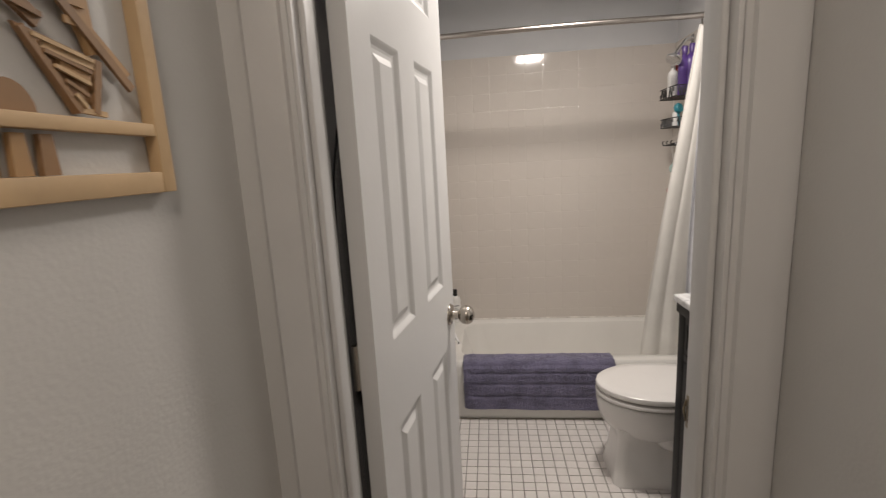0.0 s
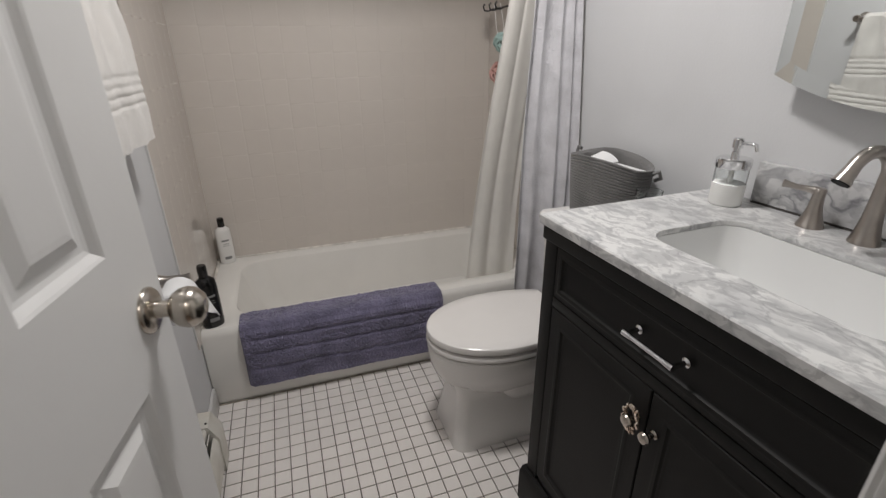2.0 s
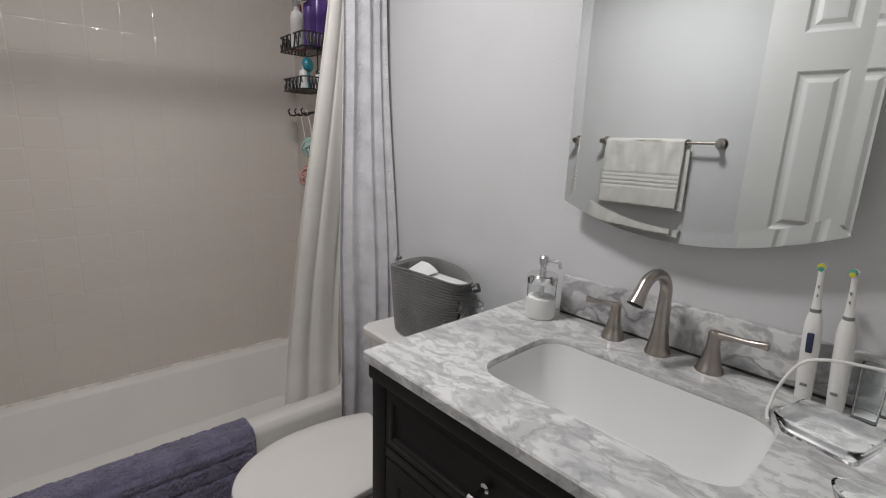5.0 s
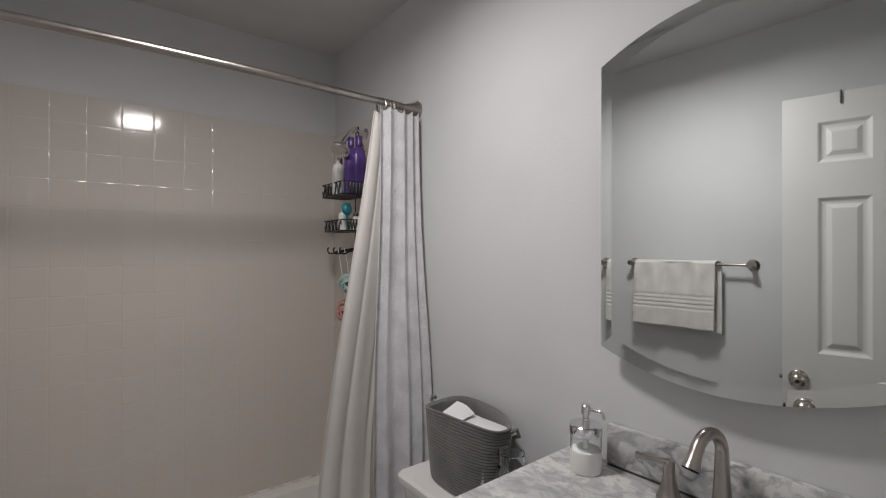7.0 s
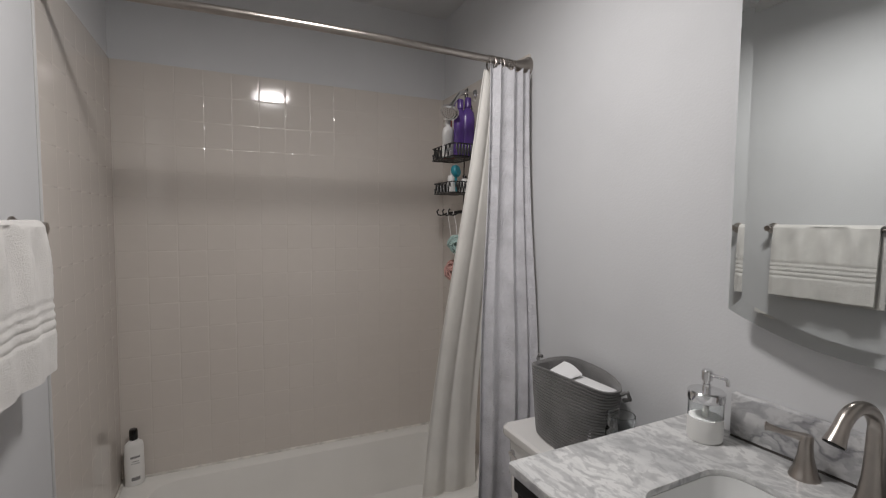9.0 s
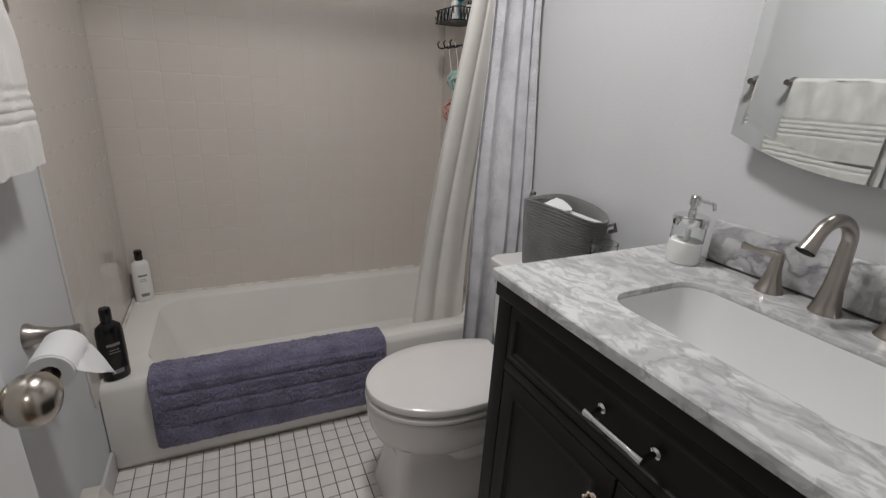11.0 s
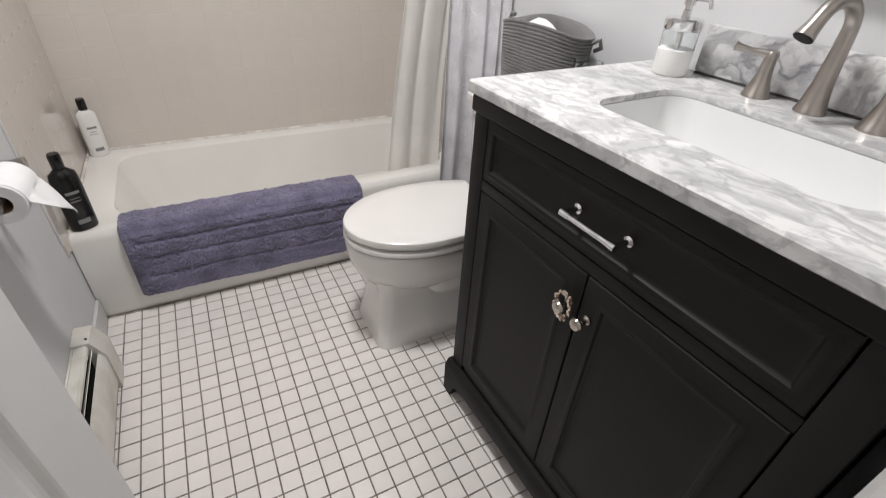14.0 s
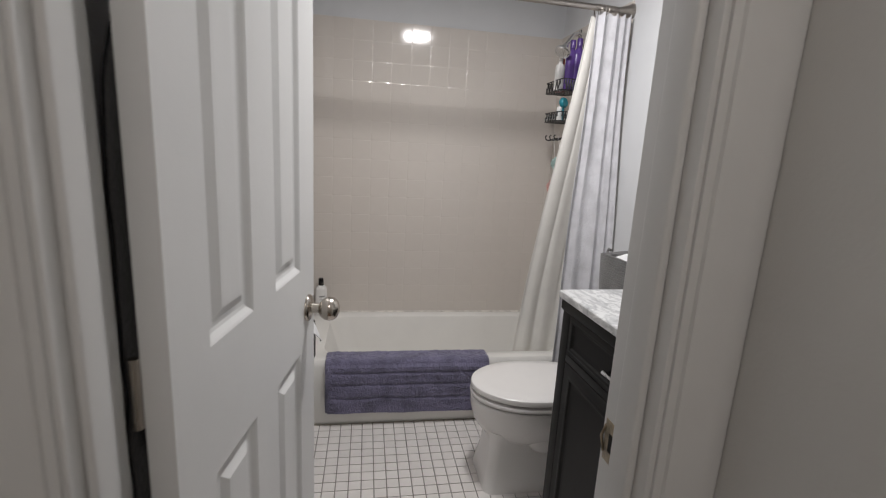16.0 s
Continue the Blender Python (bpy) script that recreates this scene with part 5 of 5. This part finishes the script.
part("ramp", plank((-2.06, 1.64), (-1.925, 1.540), 0.014, 0.005, 0.010), WOODD, pic)
part("ramp", plank((-2.06, 1.575), (-1.925, 1.545), 0.005, 0.010, 0.013), WOODD, pic)
part("deck", plank((-1.99, 1.582), (-1.88, 1.588), 0.008, 0.010, 0.015), WOOD, pic)
part("hull", slab([(-1.948, 1.535), (-1.865, 1.519), (-1.868, 1.495), (-1.895, 1.468), (-1.905, 1.466)], 0.004, 0.008), WOODD, pic)
part("hull_band", plank((-1.93, 1.521), (-1.872, 1.510), 0.006, 0.008, 0.012), WOOD, pic)
part("hull_band", plank((-1.915, 1.508), (-1.885, 1.500), 0.010, 0.008, 0.012), WOODM, pic)
part("hull_foot", plank((-1.905, 1.470), (-1.872, 1.468), 0.005, 0.008, 0.012), WOOD, pic)
for k in range(5):
    part("hull_slat", plank((-1.938 + 0.008 * k, 1.527 - 0.011 * k), (-1.880 - 0.004 * k, 1.516 - 0.011 * k), 0.0035, 0.012, 0.0145), (WOOD, WOODD)[k % 2], pic)
part("hull_post", plank((-1.873, 1.518), (-1.885, 1.468), 0.007, 0.008, 0.013), WOODD, pic)
part("hull_post", plank((-1.946, 1.532), (-1.902, 1.468), 0.006, 0.008, 0.013), WOODD, pic)
part("dome", slab([(-1.965 + 0.022 * math.cos(math.pi * i / 10), 1.463 + 0.026 * math.sin(math.pi * i / 10)) for i in range(11)], 0.004, 0.009), WOODD, pic)
for k, y in enumerate((-1.992, -1.965, -1.940, -2.03, -2.07, -2.11)):
    part("pillar", slab([(y - 0.008, 1.4115), (y + 0.008, 1.4115), (y + 0.006, 1.4465), (y - 0.006, 1.4465)], 0.003, 0.009), WOODM if k % 2 else WOODD, pic)
for k in range(6):
    y = -2.40 + 0.065 * k
    part("tower", slab([(y, 1.4635), (y + 0.045, 1.4635), (y + 0.04, 1.62 + 0.03 * (k % 3)), (y + 0.01, 1.60 + 0.04 * (k % 2))], 0.003, 0.008), (WOODM, WOODD)[k % 2], pic)

# ---- wall tiles ----
TP = 0.108


def tile_mesh(name, w, h, t, gap, bevel, material, glazed=False):
    """A square tile lying in xy with its face up and eased edges."""
    a, b, c, d = gap / 2, w - gap / 2, gap / 2, h - gap / 2
    drop = bevel * (0.36 if glazed else 1.0)
    loops = [[Vector((a, c, 0)), Vector((b, c, 0)), Vector((b, d, 0)), Vector((a, d, 0))],
             [Vector((a, c, t - drop)), Vector((b, c, t - drop)), Vector((b, d, t - drop)), Vector((a, d, t - drop))],
             [Vector((a + bevel, c + bevel, t)), Vector((b - bevel, c + bevel, t)), Vector((b - bevel, d - bevel, t)), Vector((a + bevel, d - bevel, t))]]
    if glazed:
        e = bevel * 1.6
        loops.append([Vector((a + e, c + e, t)), Vector((b - e, c + e, t)), Vector((b - e, d - e, t)), Vector((a + e, d - e, t))])
    return mesh_of(name, loft(loops, cap=(False, True)), material, smooth=glazed)


def lay(name, mesh, parent, m):
    ob = new(name, mesh)
    ob.parent = parent
    ob.matrix_local = BASE.get(parent, Matrix()).inverted() @ m
    return ob


# the far tiles and bed lean back towards the top, to lower the lamp's reflection
LEAN = Matrix.Translation((0, YF, 1.6)) @ Matrix.Rotation(radians(-1.0), 4, "X") @ Matrix.Translation((0, -YF, -1.6))
bm = box(0.0, XR, YF - 0.0046, YF + 0.012, 0.30, TILE_TOP - 0.002)
bm.transform(LEAN)
solo("wall_far_bed", bm, GROUT, "cream grout bed of the tiled wall", "wall", kind="structure", smooth=False)
bed_left = solo("wall_left_bed", box(0.0, 0.00615, -0.045, YF, 0.30, TILE_TOP - 0.002), GROUT, "glazed cream tiles on the tub's end wall", "wall", kind="structure", smooth=False)
bed_right = solo("wall_right_bed", box(XR - 0.0075, XR, -0.04, YF, 0.30, TILE_TOP - 0.002), GROUT, "glazed cream tiles behind the shower curtain", "wall", kind="structure", smooth=False)
square = tile_mesh("tile", TP, TP, 0.006, 0.0003, 0.0027, WTILE, True)
flat_square = tile_mesh("tile_flat", TP, TP, 0.006, 0.0003, 0.0014, WTILE, True)
far_turn = Matrix(((1, 0, 0, 0), (0, 0, -1, 0), (0, 1, 0, 0), (0, 0, 0, 1)))
left_turn = Matrix(((0, 0, 1, 0), (1, 0, 0, 0), (0, 1, 0, 0), (0, 0, 0, 1)))
right_turn = Matrix(((0, 0, -1, 0), (-1, 0, 0, 0), (0, 1, 0, 0), (0, 0, 0, 1)))
edge_w = XR - 0.009 - 13 * TP
narrow = tile_mesh("tile_cut", edge_w, TP, 0.006, 0.0003, 0.0027, WTILE, True)
rows_up = int((TILE_TOP - 0.30) / TP) + 1


def jitter(lean=0.0):
    return pose(0, 0, random.uniform(-0.0003, 0.0) - 0.0008 * lean, lean + random.uniform(-0.10, 0.10), random.uniform(-0.10, 0.10), 0)


for k in range(rows_up):
    z = TILE_TOP - (k + 1) * TP
    for i in range(14):
        x = 0.009 + i * TP
        mm = square if i < 13 else narrow
        lay("tile", mm, wall_far, LEAN @ Matrix.Translation((x, YF + 0.0005, z)) @ far_turn @ jitter())
    for i in range(7):
        y = YF - (i + 1) * TP
        lay("tile", flat_square, bed_left, Matrix.Translation((0.0005, y, z)) @ left_turn)
bm = bmesh.new()
for k in range(rows_up):
    for i in range(6):
        b_ = bmesh.new()
        b_.from_mesh(square)
        b_.transform(Matrix.Translation((XR - 0.0075, YF - i * TP, TILE_TOP - (k + 1) * TP)) @ right_turn)
        merge(bm, b_)
ob = part("tile_field", bm, WTILE, bed_right, smooth=False)
ob["kind"] = "stuff"
bm = tube([(0.002, -0.047, 0.335), (0.002, -0.047, TILE_TOP)], 0.0042, 10)
part("edge_trim", bm, TRIM, bed_left, "white rounded edge strip")

# ---- floor tiles ----
P = 0.0508
ft = tile_mesh("floor_tile", P, P, 0.0045, 0.0037, 0.0008, FTILE)
rest = bmesh.new()
for j in range(31):
    for i in range(-1, 29):
        x, y = 0.01 + i * P, -(j + 1) * P
        if x + P > XR or x < -0.06 or y < -1.60 or (x > 0.96 and y < -0.78):
            continue
        m = Matrix.Translation((x, y, -0.003)) @ pose(0, 0, random.uniform(-0.0003, 0.0), random.uniform(-0.35, 0.35), random.uniform(-0.35, 0.35), 0)
        if 4 <= j <= 20 and 0 <= i <= 17:
            lay("tile", ft, floor, m)
        else:
            b_ = bmesh.new()
            b_.from_mesh(ft)
            b_.transform(m)
            merge(rest, b_)
ob = part("tile_field", rest, FTILE, floor, smooth=False)
ob["kind"] = "stuff"
